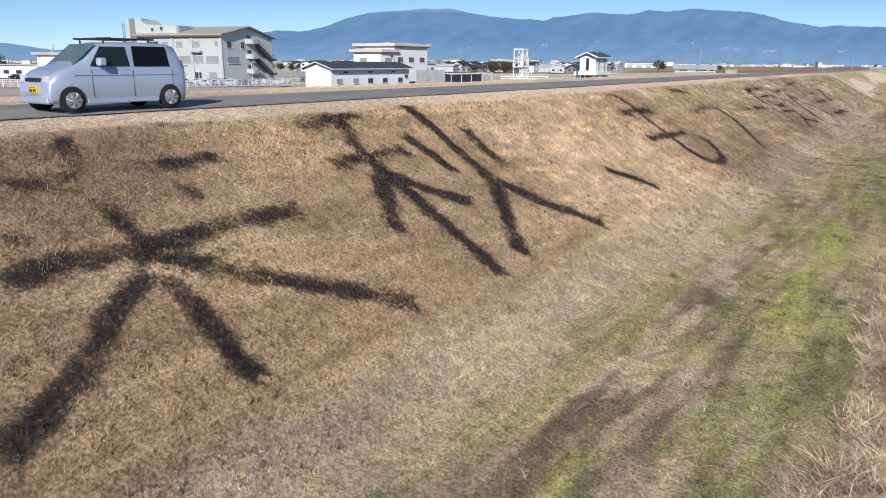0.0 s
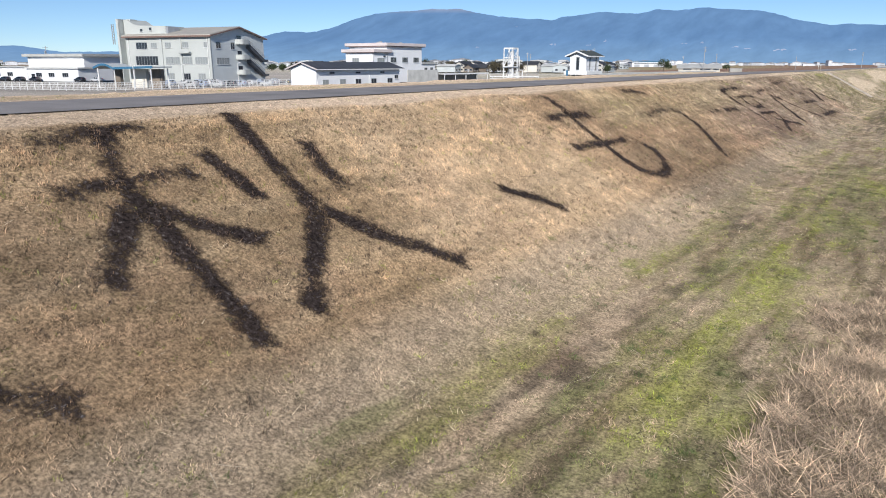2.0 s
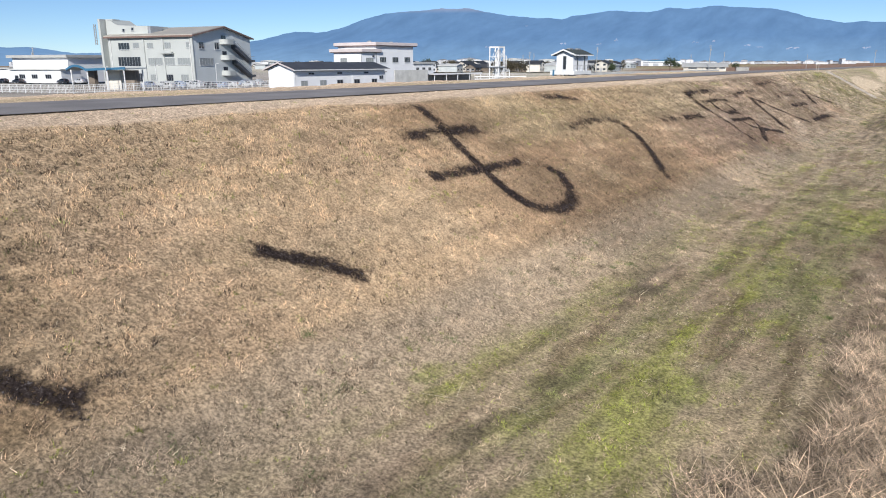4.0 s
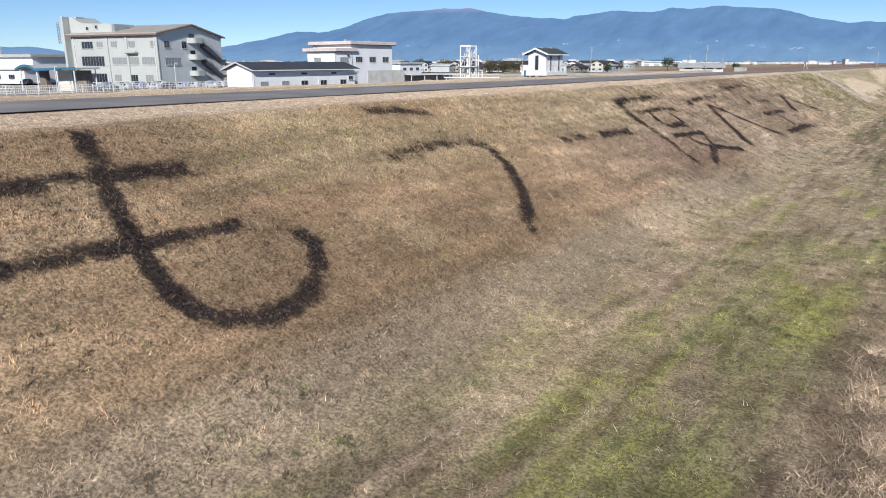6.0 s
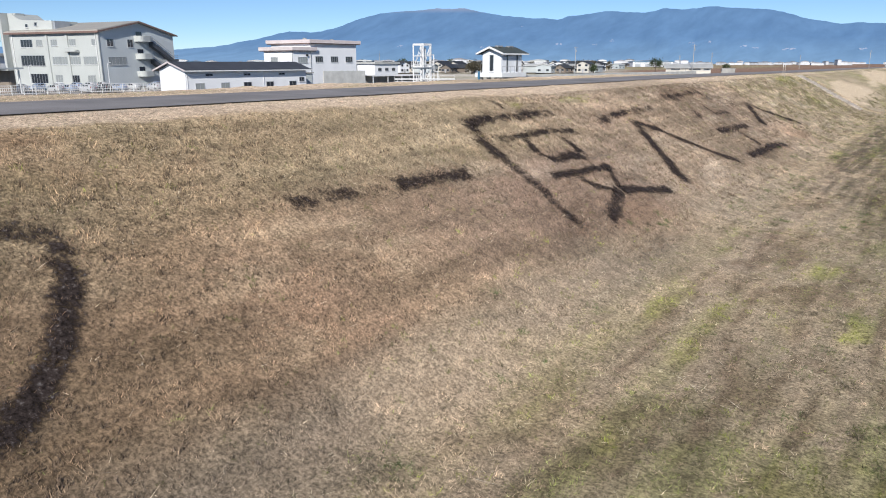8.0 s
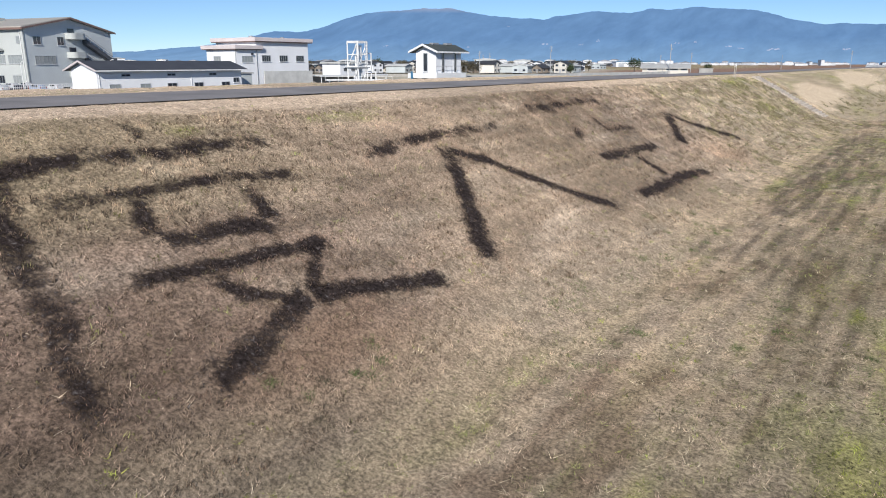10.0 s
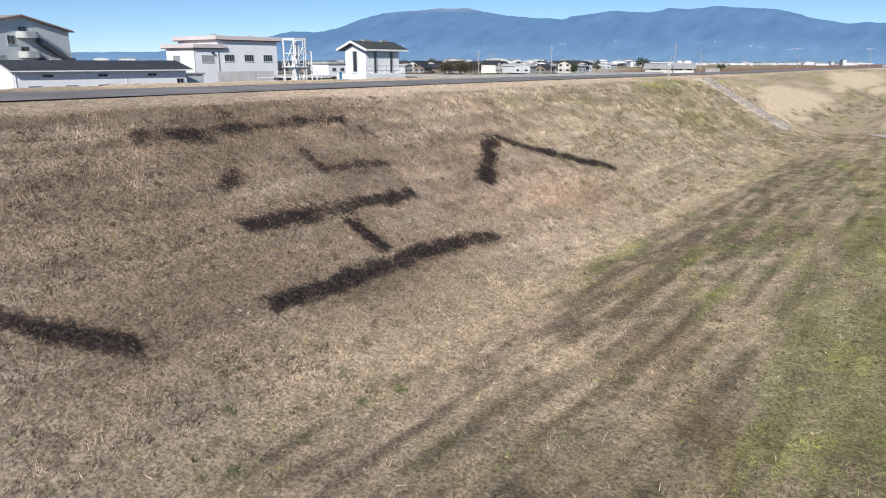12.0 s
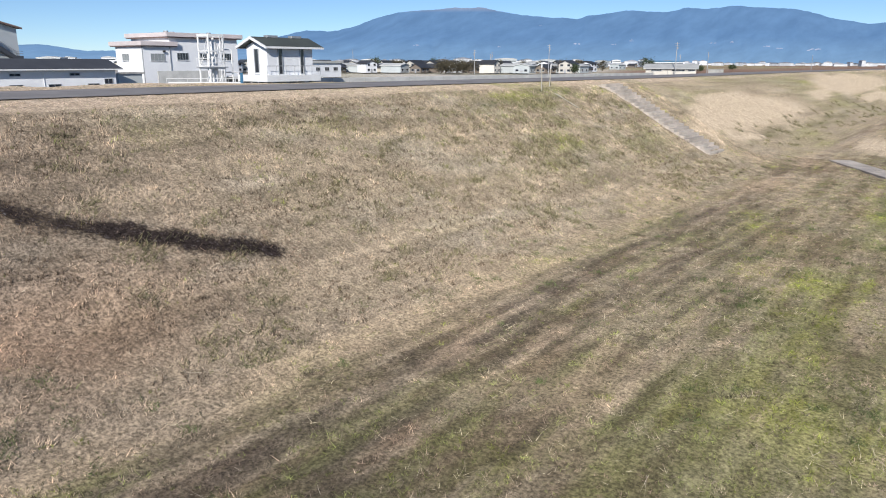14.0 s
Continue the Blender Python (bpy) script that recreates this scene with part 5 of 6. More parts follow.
part("ladder", rods(((1.2, 0.5, 0), (1.2, 0.5, 8.7), 0.05), ((1.2, 0.95, 0), (1.2, 0.95, 8.7), 0.05), *[((1.2, 0.5, z), (1.2, 0.95, z), 0.03) for z in np.arange(0.4, 8.6, 0.4).tolist()], sides=5), STEEL_WHITE, mast)
for dx, dy, tall in ((0.6, 2.6, 7.0), (1.2, 3.0, 4.2)):
    part("side_pipe", rods(((dx, dy, 0), (dx, dy, tall), 0.1), ((dx, dy, tall), (0.3, 1.3, tall), 0.08), sides=7), STEEL_WHITE, mast)

# white pipes on low trestles at the foot of the tower
pipes = empty("pipe_run", pose(-74.2, 138.9, PLAIN, 0, 0, 36), "white-painted pipes on low trestles beside the tower", "pipes")
for y, z in ((-0.35, 2.95), (0.35, 2.95), (0.0, 2.45)):
    part("pipe", rods(((-5.5, y, z), (4.8, y, z), 0.11), ((4.8, y, z), (4.8, y, z - 0.9), 0.11), sides=8), STEEL_WHITE, pipes)
for x in (-5.0, -1.8, 1.4, 4.4):
    part("trestle", blocks((x - 0.06, x + 0.06, -0.55, -0.43, 0, 2.84), (x - 0.06, x + 0.06, 0.43, 0.55, 0, 2.84), (x - 0.06, x + 0.06, -0.55, 0.55, 2.74, 2.84), (x - 0.06, x + 0.06, -0.55, 0.55, 2.24, 2.34)), STEEL_WHITE, pipes)
part("hand_rail", rods(((-5.5, -0.75, 3.5), (4.8, -0.75, 3.5), 0.03), *[((x, -0.75, 2.8), (x, -0.75, 3.5), 0.025) for x in (-5.5, -2.9, -0.3, 2.2, 4.8)], sides=5), STEEL_WHITE, pipes)

# the little gabled gatehouse on its plinth
gate = empty("gatehouse", pose(-57.2, 132.7, PLAIN), "small white gatehouse with green-grey gabled roof on plinth", "building")
w = bmesh.new()
prism(w, [(-1.65, 4.2), (1.65, 4.2), (1.65, 7.0), (0, 7.75), (-1.65, 7.0)], 0, 6.0)
part("wall", w, WALL_WHITE, gate)
r = bmesh.new()
prism(r, [(-2.35, 6.85), (0, 7.78), (2.35, 6.85), (2.35, 7.02), (0, 7.98), (-2.35, 7.02)], -0.7, 7.0)
roof = part("roof", r, ROOF_GREEN, gate, "green-grey slate roof")
for x in (-2.36, 2.36):
    part("eaves_board", blocks((x - 0.06, x + 0.06, -0.7, 7.0, 6.80, 7.0)), TRIM_WHITE, roof)
v = bmesh.new()
prism(v, [(-2.4, 6.78), (0, 7.72), (2.4, 6.78), (2.4, 7.04), (0, 8.0), (-2.4, 7.04)], -0.8, -0.7)
part("verge_board", v, TRIM_WHITE, roof)
for y in (1.2, 4.4):
    part("ridge_vent", blocks((-0.3, 0.3, y, y + 1.4, 7.9, 8.15), bevel=0.03), STEEL_GREY, roof)
part("plinth", blocks((-2.6, 2.2, -0.6, 6.6, 3.55, 4.2)), TRIM_WHITE, gate)
for y in (0.0, 2.2, 4.4, 6.0):
    for x in (-1.9, 1.5):
        part("pier", blocks((x - 0.25, x + 0.25, y - 0.25, y + 0.25, 0, 3.6)), CONCRETE, gate)
window(gate, pose(0, 0, 5.6, 0, 0, 0), 0.7, 2.4, GLASS_DARK, 0)
for y in (1.6, 4.5):
    window(gate, pose(1.65, y, 5.55, 0, 0, 90), 0.55, 2.6, GLASS_DARK, 0)
part("gauge_board", blocks((-2.0, -1.7, -0.75, -0.6, 2.2, 4.4)), ROOF_BLUE, gate, "blue painted panel")
part("hand_rail", rods(*[((2.15, y, 4.2), (2.15, y, 5.1), 0.03) for y in np.arange(-0.5, 6.6, 1.18).tolist()], ((2.15, -0.5, 5.1), (2.15, 6.5, 5.1), 0.03), sides=5), STEEL_GREY, gate)

# retaining wall and the long pale boundary wall beyond
flood = empty("retaining_wall", pose(-58.5, 138.6, PLAIN), "grey concrete retaining wall beside the gatehouse", "wall")
for k in range(5):
    part("panel", blocks((-0.2, 0.2, k * 2.75 + 0.02, k * 2.75 + 2.73, 0, 3.75 - 0.03 * k), bevel=0.02), PALE_CONCRETE, flood)
rail_wall = empty("boundary_wall", pose(-64, 152.5, PLAIN), "long pale concrete boundary wall along the yards", "wall")
for k in range(26):
    part("panel", blocks((-0.1, 0.1, k * 4.0 + 0.02, k * 4.0 + 3.98, 0, 3.55 - 0.012 * k), bevel=0.02), PALE_CONCRETE, rail_wall)

# the long low shed far along, and the white sheds at the far left
barn = empty("long_shed", pose(-110.8, 367.1, PLAIN, 0, 0, 18), "long low cream shed with pale sheet roof", "shed")
part("wall", blocks((0, 19.4, 0, 11, 0, 3.35)), WALL_CREAM, barn)
r = bmesh.new()
prism(r, [(-1.0, 3.15), (5.5, 5.0), (12.0, 3.15), (12.0, 3.4), (5.5, 5.25), (-1.0, 3.4)], -0.9, 20.3)
bmesh.ops.transform(r, matrix=Matrix(((0, 1, 0, 0), (1, 0, 0, 0), (0, 0, 1, 0), (0, 0, 0, 1))), verts=r.verts)
bmesh.ops.recalc_face_normals(r, faces=r.faces)
part("roof", r, ROOF_PALE, barn)
for x, ww in ((4.2, 4.0), (12.6, 5.0), (17.6, 2.6)):
    window(barn, pose(x, 0, 2.75), ww, 0.75, GLASS_DARK, 3)
part("downpipe", rods(((8.6, -0.1, 0), (8.6, -0.1, 3.2), 0.08), sides=6), STEEL_GREY, barn)
hut = empty("field_hut", pose(-87.9, 374.0, PLAIN, 0, 0, 18), "small beige block hut beside the field", "shed")
part("wall", blocks((0, 5.6, 0, 5, 0, 3.1), bevel=0.03), CONCRETE, hut)
part("roof", blocks((-0.15, 5.75, -0.15, 5.15, 3.1, 3.3)), CONCRETE, hut)
works_office = empty("low_office", pose(-200, 268, PLAIN), "low white flat-roofed building behind the yards", "building")
part("wall", blocks((-10, 0, 0, 15, 0, 5.2)), WALL_WHITE, works_office)
part("roof", blocks((-10.6, 0.7, -0.7, 15.7, 5.2, 6.0), bevel=0.05), ROOF_PALE, works_office)
for y in (3, 7.5, 12):
    window(works_office, pose(0, y, 3.0, 0, 0, 90), 2.2, 1.3, GLASS_DARK, 2)
depot = empty("white_depot", pose(-250.6, 121.8, PLAIN, 0, 0, 13.5), "white flat-roofed depot with lower wings", "building")
part("main_wall", blocks((0, 25, 0, 16, 0, 7.6)), WALL_WHITE, depot)
part("main_roof", blocks((-1.2, 26, -1.2, 17, 7.6, 8.5), bevel=0.08), ROOF_PALE, depot)
part("front_wing", blocks((8, 30, -7, 0, 0, 3.9)), WALL_WHITE, depot)
part("wing_roof", blocks((7.4, 30.6, -7.6, 0, 3.9, 4.3)), ROOF_PALE, depot)
part("side_wing", blocks((-26, 0, -1, 10, 0, 4.2)), WALL_WHITE, depot)
part("side_roof", blocks((-26.6, 0, -1.6, 10.6, 4.2, 4.6)), ROOF_PALE, depot)
for x in (13, 18.5, 24.5):
    window(depot, pose(x, -7, 2.0), 2.6, 1.3, GLASS_DARK, 2)
for x in (-20, -14, -8):
    window(depot, pose(x, -1, 2.0), 2.6, 1.3, GLASS_DARK, 2)
part("door", blocks((9.6, 11.2, -7.06, -7, 0, 2.3)), GLASS_DARK, depot)


# ---- vehicles ----
def wheel(parent, x, y, side, radius):
    b = bmesh.new()
    bmesh.ops.create_cone(b, cap_ends=True, segments=28, radius1=radius, radius2=radius, depth=0.2, matrix=Matrix.Translation((x, y, radius)) @ pose(0, 0, 0, 90))
    bmesh.ops.bevel(b, geom=[e for e in b.edges if e.is_boundary or len(e.link_faces) == 2 and any(len(f.verts) > 8 for f in e.link_faces)], offset=0.035, segments=2, affect="EDGES")
    tyre = part("wheel", b, RUBBER, parent)
    rim = bmesh.new()
    face = y + side * 0.1
    bmesh.ops.create_cone(rim, cap_ends=True, segments=24, radius1=radius * 0.66, radius2=radius * 0.66, depth=0.02, matrix=Matrix.Translation((x, face, radius)) @ pose(0, 0, 0, 90))
    for k in range(7):
        a = 2 * math.pi * k / 7
        tube(rim, (x, face + side * 0.02, radius), (x + math.cos(a) * radius * 0.6, face + side * 0.015, radius + math.sin(a) * radius * 0.6), 0.035, 0.05, 6)
    tube(rim, (x, face, radius), (x, face + side * 0.04, radius), 0.07, 0.06, 12)
    part("rim", rim, ALLOY, tyre)


def vehicle(name, m, paint, label, group, sections, half, wheels, radius, side_glass, screen, rails):
    """A car along x, nose at x = 0: a lofted shell with glass, wheels, lamps and trim. sections: x, belt height, top, half width at the top."""
    base = empty(name, m, label, "car", group)
    bm = bmesh.new()
    rings = []
    for x, belt, top, tw in sections:
        taper = min(1.0, 0.86 + 0.5 * x, 0.9 + 0.6 * (sections[-1][0] - x))
        hw = half * taper
        pts = [(hw * 0.9, 0.20), (hw * 0.985, 0.34), (hw, 0.60), (hw * 0.99, belt - 0.06), (hw * 0.955, belt)]
        if top > belt + 0.1:
            pts += [((hw * 0.955 + tw) / 2, (belt + top) / 2), (tw, top - 0.10), (tw - 0.09, top - 0.02), (tw * 0.45, top)]
        else:
            pts += [(hw * 0.9, top + 0.0), (hw * 0.8, top + 0.015), (hw * 0.65, top + 0.025), (hw * 0.35, top + 0.035)]
        ring = [bm.verts.new((x, -py, z)) for py, z in pts] + [bm.verts.new((x, py, z)) for py, z in pts[::-1]]
        rings.append(ring)
    for a, b in zip(rings[:-1], rings[1:]):
        for k in range(len(a)):
            q = (k + 1) % len(a)
            bm.faces.new((a[k], a[q], b[q], b[k]))
    bm.faces.new(rings[0])
    bm.faces.new(rings[-1][::-1])
    bmesh.ops.recalc_face_normals(bm, faces=bm.faces)
    body = part("body", bm, paint, base, "", True)
    for side in (-1, 1):
        for x0, x1, z0, z1, cut, y0, y1 in side_glass:
            g = bmesh.new()
            lower, upper = y0 + 0.022, y1 + 0.028
            v = [g.verts.new(p) for p in ((x0, side * lower, z0), (x1, side * lower, z0), (x1 - 0.05, side * upper, z1), (x0 + cut, side * upper, z1))]
            g.faces.new(v)
            bmesh.ops.solidify(g, geom=g.faces[:], thickness=0.012)
            part("side_window", g, GLASS_FRONT if x0 == side_glass[0][0] else GLASS_CAR, body)
        for x in wheels:
            arch = bmesh.new()
            bmesh.ops.create_cone(arch, cap_ends=True, segments=28, radius1=radius * 1.06, radius2=radius * 1.06, depth=0.03, matrix=Matrix.Translation((x, side * (half - 0.005), radius * 1.05)) @ pose(0, 0, 0, 90))
            part("wheel_arch", arch, BLACK_TRIM, body)
            wheel(base, x, side * (half - 0.07), side, radius)
        part("sill_trim", blocks((wheels[0] + radius * 1.2, wheels[1] - radius * 1.2, side * half - 0.02, side * half + 0.025, 0.19, 0.30), bevel=0.01), paint, body)
        part("waist_strip", blocks((0.55, sections[-1][0] - 0.3, side * half - 0.012, side * half + 0.012, 0.815, 0.835)), paint, body)
        if rails:
            for x in (side_glass[0][0] + 0.02, side_glass[0][1] + 0.05, side_glass[1][1] + 0.05):
                part("door_gap", blocks((x - 0.0025, x + 0.0025, side * half - 0.006, side * half + 0.004, 0.32, 0.93)), BLACK_TRIM, body)
        for x in (side_glass[0][1] - 0.12, side_glass[1][1] - 0.14):
            part("door_handle", blocks((x - 0.09, x + 0.09, side * half * 0.985 - 0.01, side * half * 0.985 + 0.035, 0.93, 0.965), bevel=0.008), paint, body)
        part("wing_mirror", blocks((side_glass[0][0] + 0.12, side_glass[0][0] + 0.30, side * (half + 0.02), side * (half + 0.20), 1.02, 1.20), bevel=0.03), paint, body)
        part("headlamp", blocks((0.02, 0.24, side * half * 0.50, side * half * 0.86, 0.64, 0.80), bevel=0.03), LENS_CLEAR, body)
        x9 = sections[-1][0]
        part("tail_lamp", blocks((x9 - 0.03, x9 + 0.015, side * half * 0.70, side * half * 0.84, 0.75, 1.15), bevel=0.02), LENS_RED, body)
        if rails:
            part("roof_rail", rods(((1.3, side * 0.50, rails), (2.75, side * 0.50, rails), 0.022), ((1.45, side * 0.50, rails - 0.11), (1.45, side * 0.50, rails), 0.02), ((2.6, side * 0.50, rails - 0.11), (2.6, side * 0.50, rails), 0.02), sides=6), BLACK_TRIM, body)
    (x0, z0, x1, z1), tw = screen, sections[len(sections) // 2][3]
    s = bmesh.new()
    v = [s.verts.new(p) for p in ((x0, -half * 0.80, z0), (x0, half * 0.80, z0), (x1, tw * 0.90, z1), (x1, -tw * 0.90, z1))]
    s.faces.new(v)
    bmesh.ops.solidify(s, geom=s.faces[:], thickness=0.015)
    part("windscreen", s, GLASS_SCREEN, body)
    part("rear_window", blocks((sections[-1][0] - 0.10, sections[-1][0] - 0.045, -half * 0.72, half * 0.72, 1.08, sections[-2][2] - 0.22), bevel=0.01), GLASS_CAR, body)
    front_plate = part("front_plate", blocks((-0.035, 0.0, -0.17, 0.17, 0.42, 0.59), bevel=0.005), PLATE_YELLOW, body, "plain yellow plate")
    if rails:
        for z0, z1, bars in ((0.545, 0.57, (-0.09, 0.0, 0.09)), (0.445, 0.525, (-0.12, -0.05, 0.04, 0.11))):
            for y in bars:
                part("plate_bar", blocks((-0.039, -0.034, y - 0.025, y + 0.025, z0, z1)), BLACK_TRIM, front_plate)
    part("bumper", blocks((-0.05, 0.3, -half * 0.82, half * 0.82, 0.20, 0.36), bevel=0.03), paint, body)
    part("grille", blocks((-0.02, 0.05, -half * 0.42, half * 0.42, 0.68, 0.76), bevel=0.008), BLACK_TRIM, body)
    if rails:
        part("roof_carrier", blocks((1.55, 1.61, -0.58, 0.58, rails - 0.02, rails + 0.03), (2.4, 2.46, -0.58, 0.58, rails - 0.02, rails + 0.03)), BLACK_TRIM, body)
    return base


VAN = [(0.0, 0.56, 0.60, 0.55), (0.06, 0.70, 0.76, 0.57), (0.30, 0.86, 0.91, 0.58), (0.62, 0.95, 1.01, 0.58), (0.92, 1.0, 1.24, 0.58), (1.20, 1.0, 1.46, 0.60), (1.5, 1.0, 1.55, 0.61), (2.3, 1.0, 1.57, 0.61), (2.95, 1.0, 1.56, 0.61), (3.24, 1.0, 1.50, 0.60), (3.37, 1.0, 1.20, 0.63), (3.43, 0.96, 0.99, 0.63)]
vehicle(
    "minivan", pose(-16.5, 7.86, 0.045, 0, 0, 90), PAINT_SILVER, "silver-blue boxy small minivan with roof rails and tinted windows", "", VAN, 0.738, (0.46, 2.92), 0.275,
    [(0.94, 1.92, 1.01, 1.45, 0.32, 0.695, 0.61), (2.02, 2.98, 1.01, 1.47, 0.02, 0.697, 0.62)], (0.60, 1.01, 1.22, 1.51), 1.63,
)
HATCH = [(0.0, 0.60, 0.64, 0.6), (0.12, 0.70, 0.76, 0.6), (0.6, 0.86, 0.90, 0.62), (1.05, 0.92, 0.98, 0.62), (1.4, 0.93, 1.22, 0.62), (1.75, 0.93, 1.43, 0.62), (2.2, 0.93, 1.49, 0.62), (2.9, 0.93, 1.47, 0.61), (3.4, 0.93, 1.38, 0.6), (3.7, 0.93, 1.08, 0.64), (3.8, 0.9, 0.92, 0.64)]
glass_rows = [(1.5, 2.2, 0.96, 1.33, 0.25, 0.76, 0.65), (2.28, 3.1, 0.96, 1.33, 0.02, 0.76, 0.64)]
models = []
for paint, text in ((PAINT_WHITE, "white parked hatchback in the works yard"), (PAINT_DARK, "dark parked hatchback in the works yard"), (PAINT_SILVER, "silver parked hatchback in the works yard")):
    models.append(vehicle("parked_car", pose(-146.6, 116.4 + 3.4 * len(models), PLAIN, 0, 0, 8), paint, text, "cars parked in the yard", HATCH, 0.82, (0.72, 3.05), 0.29, glass_rows, (1.02, 0.99, 1.72, 1.40), 0))
ROW_NEAR = ((-148, 127.0, 10, 0), (-145, 130.6, 5, 0), (-163.5, 118.5, 12, 0), (-163, 122.2, 10, 2), (-164.5, 126, 14, 0), (-165.4, 129.6, 8, 0), (-155, 136.6, 95, 2), (-155.5, 142.0, 98, 0), (-153, 147.0, 92, 1))
ROW_FAR = ((-250, 112, 20, 1), (-244, 114, 15, 1), (-238, 116, 12, 1), (-222, 122, 10, 1), (-216, 124, 14, 0), (-160, 108, 100, 0), (-162, 113, 100, 2), (-270, 106, 10, 0), (-151.5, 112.0, 12, 0), (-151, 114.8, 9, 2), (-150.2, 117.9, 11, 0), (-149.4, 121.0, 10, 0), (-148.8, 124.0, 8, 2), (-146.4, 133.5, 6, 0), (-141.5, 141.5, 70, 0), (-139.5, 147.0, 75, 2), (-138.0, 152.0, 72, 0), (-156, 104, 95, 1))
for x, y, turn, kind in ROW_NEAR + ROW_FAR:
    copy_thing(models[kind], pose(x, y, PLAIN, 0, 0, turn))

# ---- fences, poles, stakes, steps ----
fence = empty("yard_fence", pose(-141, 86, PLAIN), "white tubular steel fence round the works yard", "fence")
runs = [((-46, -17.5), (0, 0)), ((0, 0), (3.4, 32)), ((3.4, 32), (10, 62))]
post_me, rail_n = None, 0
for a, b in runs:
    a, b = Vector((*a, 0)), Vector((*b, 0))
    steps = max(1, round((b - a).length / 2.0))
    for i in range(steps + 1):
        p = a + (b - a) * i / steps
        if post_me is None:
            first = part("post", rods(((0, 0, 0), (0, 0, 1.75), 0.07), sides=6), STEEL_WHITE, fence)
            post_me = first.data
        else:
            first = new("post", post_me)
            first.parent = fence
        first.location = p
    for z in (0.25, 0.75, 1.25, 1.7):
        part("rail", rods((a + Vector((0, 0, z)), b + Vector((0, 0, z)), 0.045), sides=5), STEEL_WHITE, fence)
    count = int((b - a).length / 0.33)
    pk = bmesh.new()
    for i in range(count):
        p = a + (b - a) * i / count
        block(pk, p.x - 0.02, p.x + 0.02, p.y - 0.02, p.y + 0.02, 0.25, 1.7)
    tagged(part("picket", pk, STEEL_WHITE, fence), kind="stuff")


def street_lamp(x, y, tall):
    ob = empty("street_lamp", pose(x, y, PLAIN), "slim grey lamp post in the yard", "lamp post", "lamp posts")
    part("pole", rods(((0, 0, 0), (0, 0, tall), 0.07)), STEEL_WHITE, ob)
    part("arm", rods(((0, 0, tall), (0.8, 0, tall + 0.12), 0.04)), STEEL_WHITE, ob)
    part("lamp_head", blocks((0.6, 1.1, -0.12, 0.12, tall + 0.05, tall + 0.2), bevel=0.03), STEEL_WHITE, ob)


for x, y, tall in ((-140.5, 104, 5.2), (-139.2, 118.5, 5.6), (-150, 98, 5.0), (-136.0, 134.0, 6.0)):
    street_lamp(x, y, tall)


def utility_pole(tall):
    ob = empty("utility_pole", pose(0, 0, PLAIN), "grey concrete utility pole with crossarms", "utility pole", "utility poles")
    part("pole", tube(bmesh.new(), (0, 0, 0), (0, 0, tall), 0.20, 0.12, 8), POLE_GREY, ob)
    part("crossarm", blocks((-0.9, 0.9, -0.06, 0.06, tall - 0.6, tall - 0.48)), STEEL_GREY, ob)
    part("crossarm", blocks((-0.7, 0.7, -0.06, 0.06, tall - 1.4, tall - 1.28)), STEEL_GREY, ob)
    part("transformer", rods(((0.35, 0, tall - 2.6), (0.35, 0, tall - 1.8), 0.22)), STEEL_GREY, ob)
    return ob


pole_a, pole_b = utility_pole(11.5), utility_pole(13.5)
pole_a.location, pole_b.location = (-231, 434, PLAIN), (-99, 368, PLAIN)
for k, (x, y) in enumerate(((-159, 373), (-124, 486), (-108, 675), (-53, 603), (-198, 370), (-267, 136), (-330, 420), (-280, 505), (-180, 600))):
    copy_thing(pole_b if k % 3 == 0 else pole_a, pose(x, y, PLAIN, 0, 0, 20 + 47 * k))

# a concrete stair down the river slope
stair = empty("stairs", pose(-13.5, 122.0, -0.20), "flight of weathered concrete steps down the levee slope", "stairs", kind="structure")
STEPS = 22
for i in range(STEPS):
    x0, x1 = i * 0.272, (i + 1) * 0.272 + 0.03
    z = -0.150 * i
    part("step", blocks((x0, x1, -1.1, 1.1, z - 0.42, z), bevel=0.012), STEP_CONCRETE, stair)
for s in (-1.2, 1.2):
    k = bmesh.new()
    run, fall = STEPS * 0.272, STEPS * 0.150
    prism(k, [(-0.2, -0.03), (0.0, -0.06), (run, -0.05 - fall), (run + 0.3, -0.08 - fall), (run + 0.3, -0.5 - fall), (-0.2, -0.5)], s - 0.10, s + 0.10)
    part("side_kerb", k, STEP_CONCRETE, stair)
apron = empty("concrete_apron", pose(-0.6, 124.2, float(height(-0.6, 124.2)) + 0.03, 0, 0, -58), "weathered concrete apron slab on the berm", "slab", kind="structure")
for k in range(4):
    part("slab", blocks((-4.4 + 2.2 * k + 0.01, -2.2 + 2.2 * k - 0.01, -0.55, 0.55, -0.12, 0.04), bevel=0.015), STEP_CONCRETE, apron)


def stake(x, y, tall, lean, label):
    ob = empty("marker_stake", pose(x, y, float(land(np.array([x]), np.array([y]))[0]), lean, 0, 0), label, "stake", "marker stakes")
    part("shaft", tube(bmesh.new(), (0, 0, -0.1), (0, 0, tall), 0.026, 0.022, 7), WOOD_POLE, ob)
    part("cap", rods(((0, 0, tall - 0.22), (0, 0, tall + 0.01), 0.029), sides=7), TRIM_WHITE, ob)


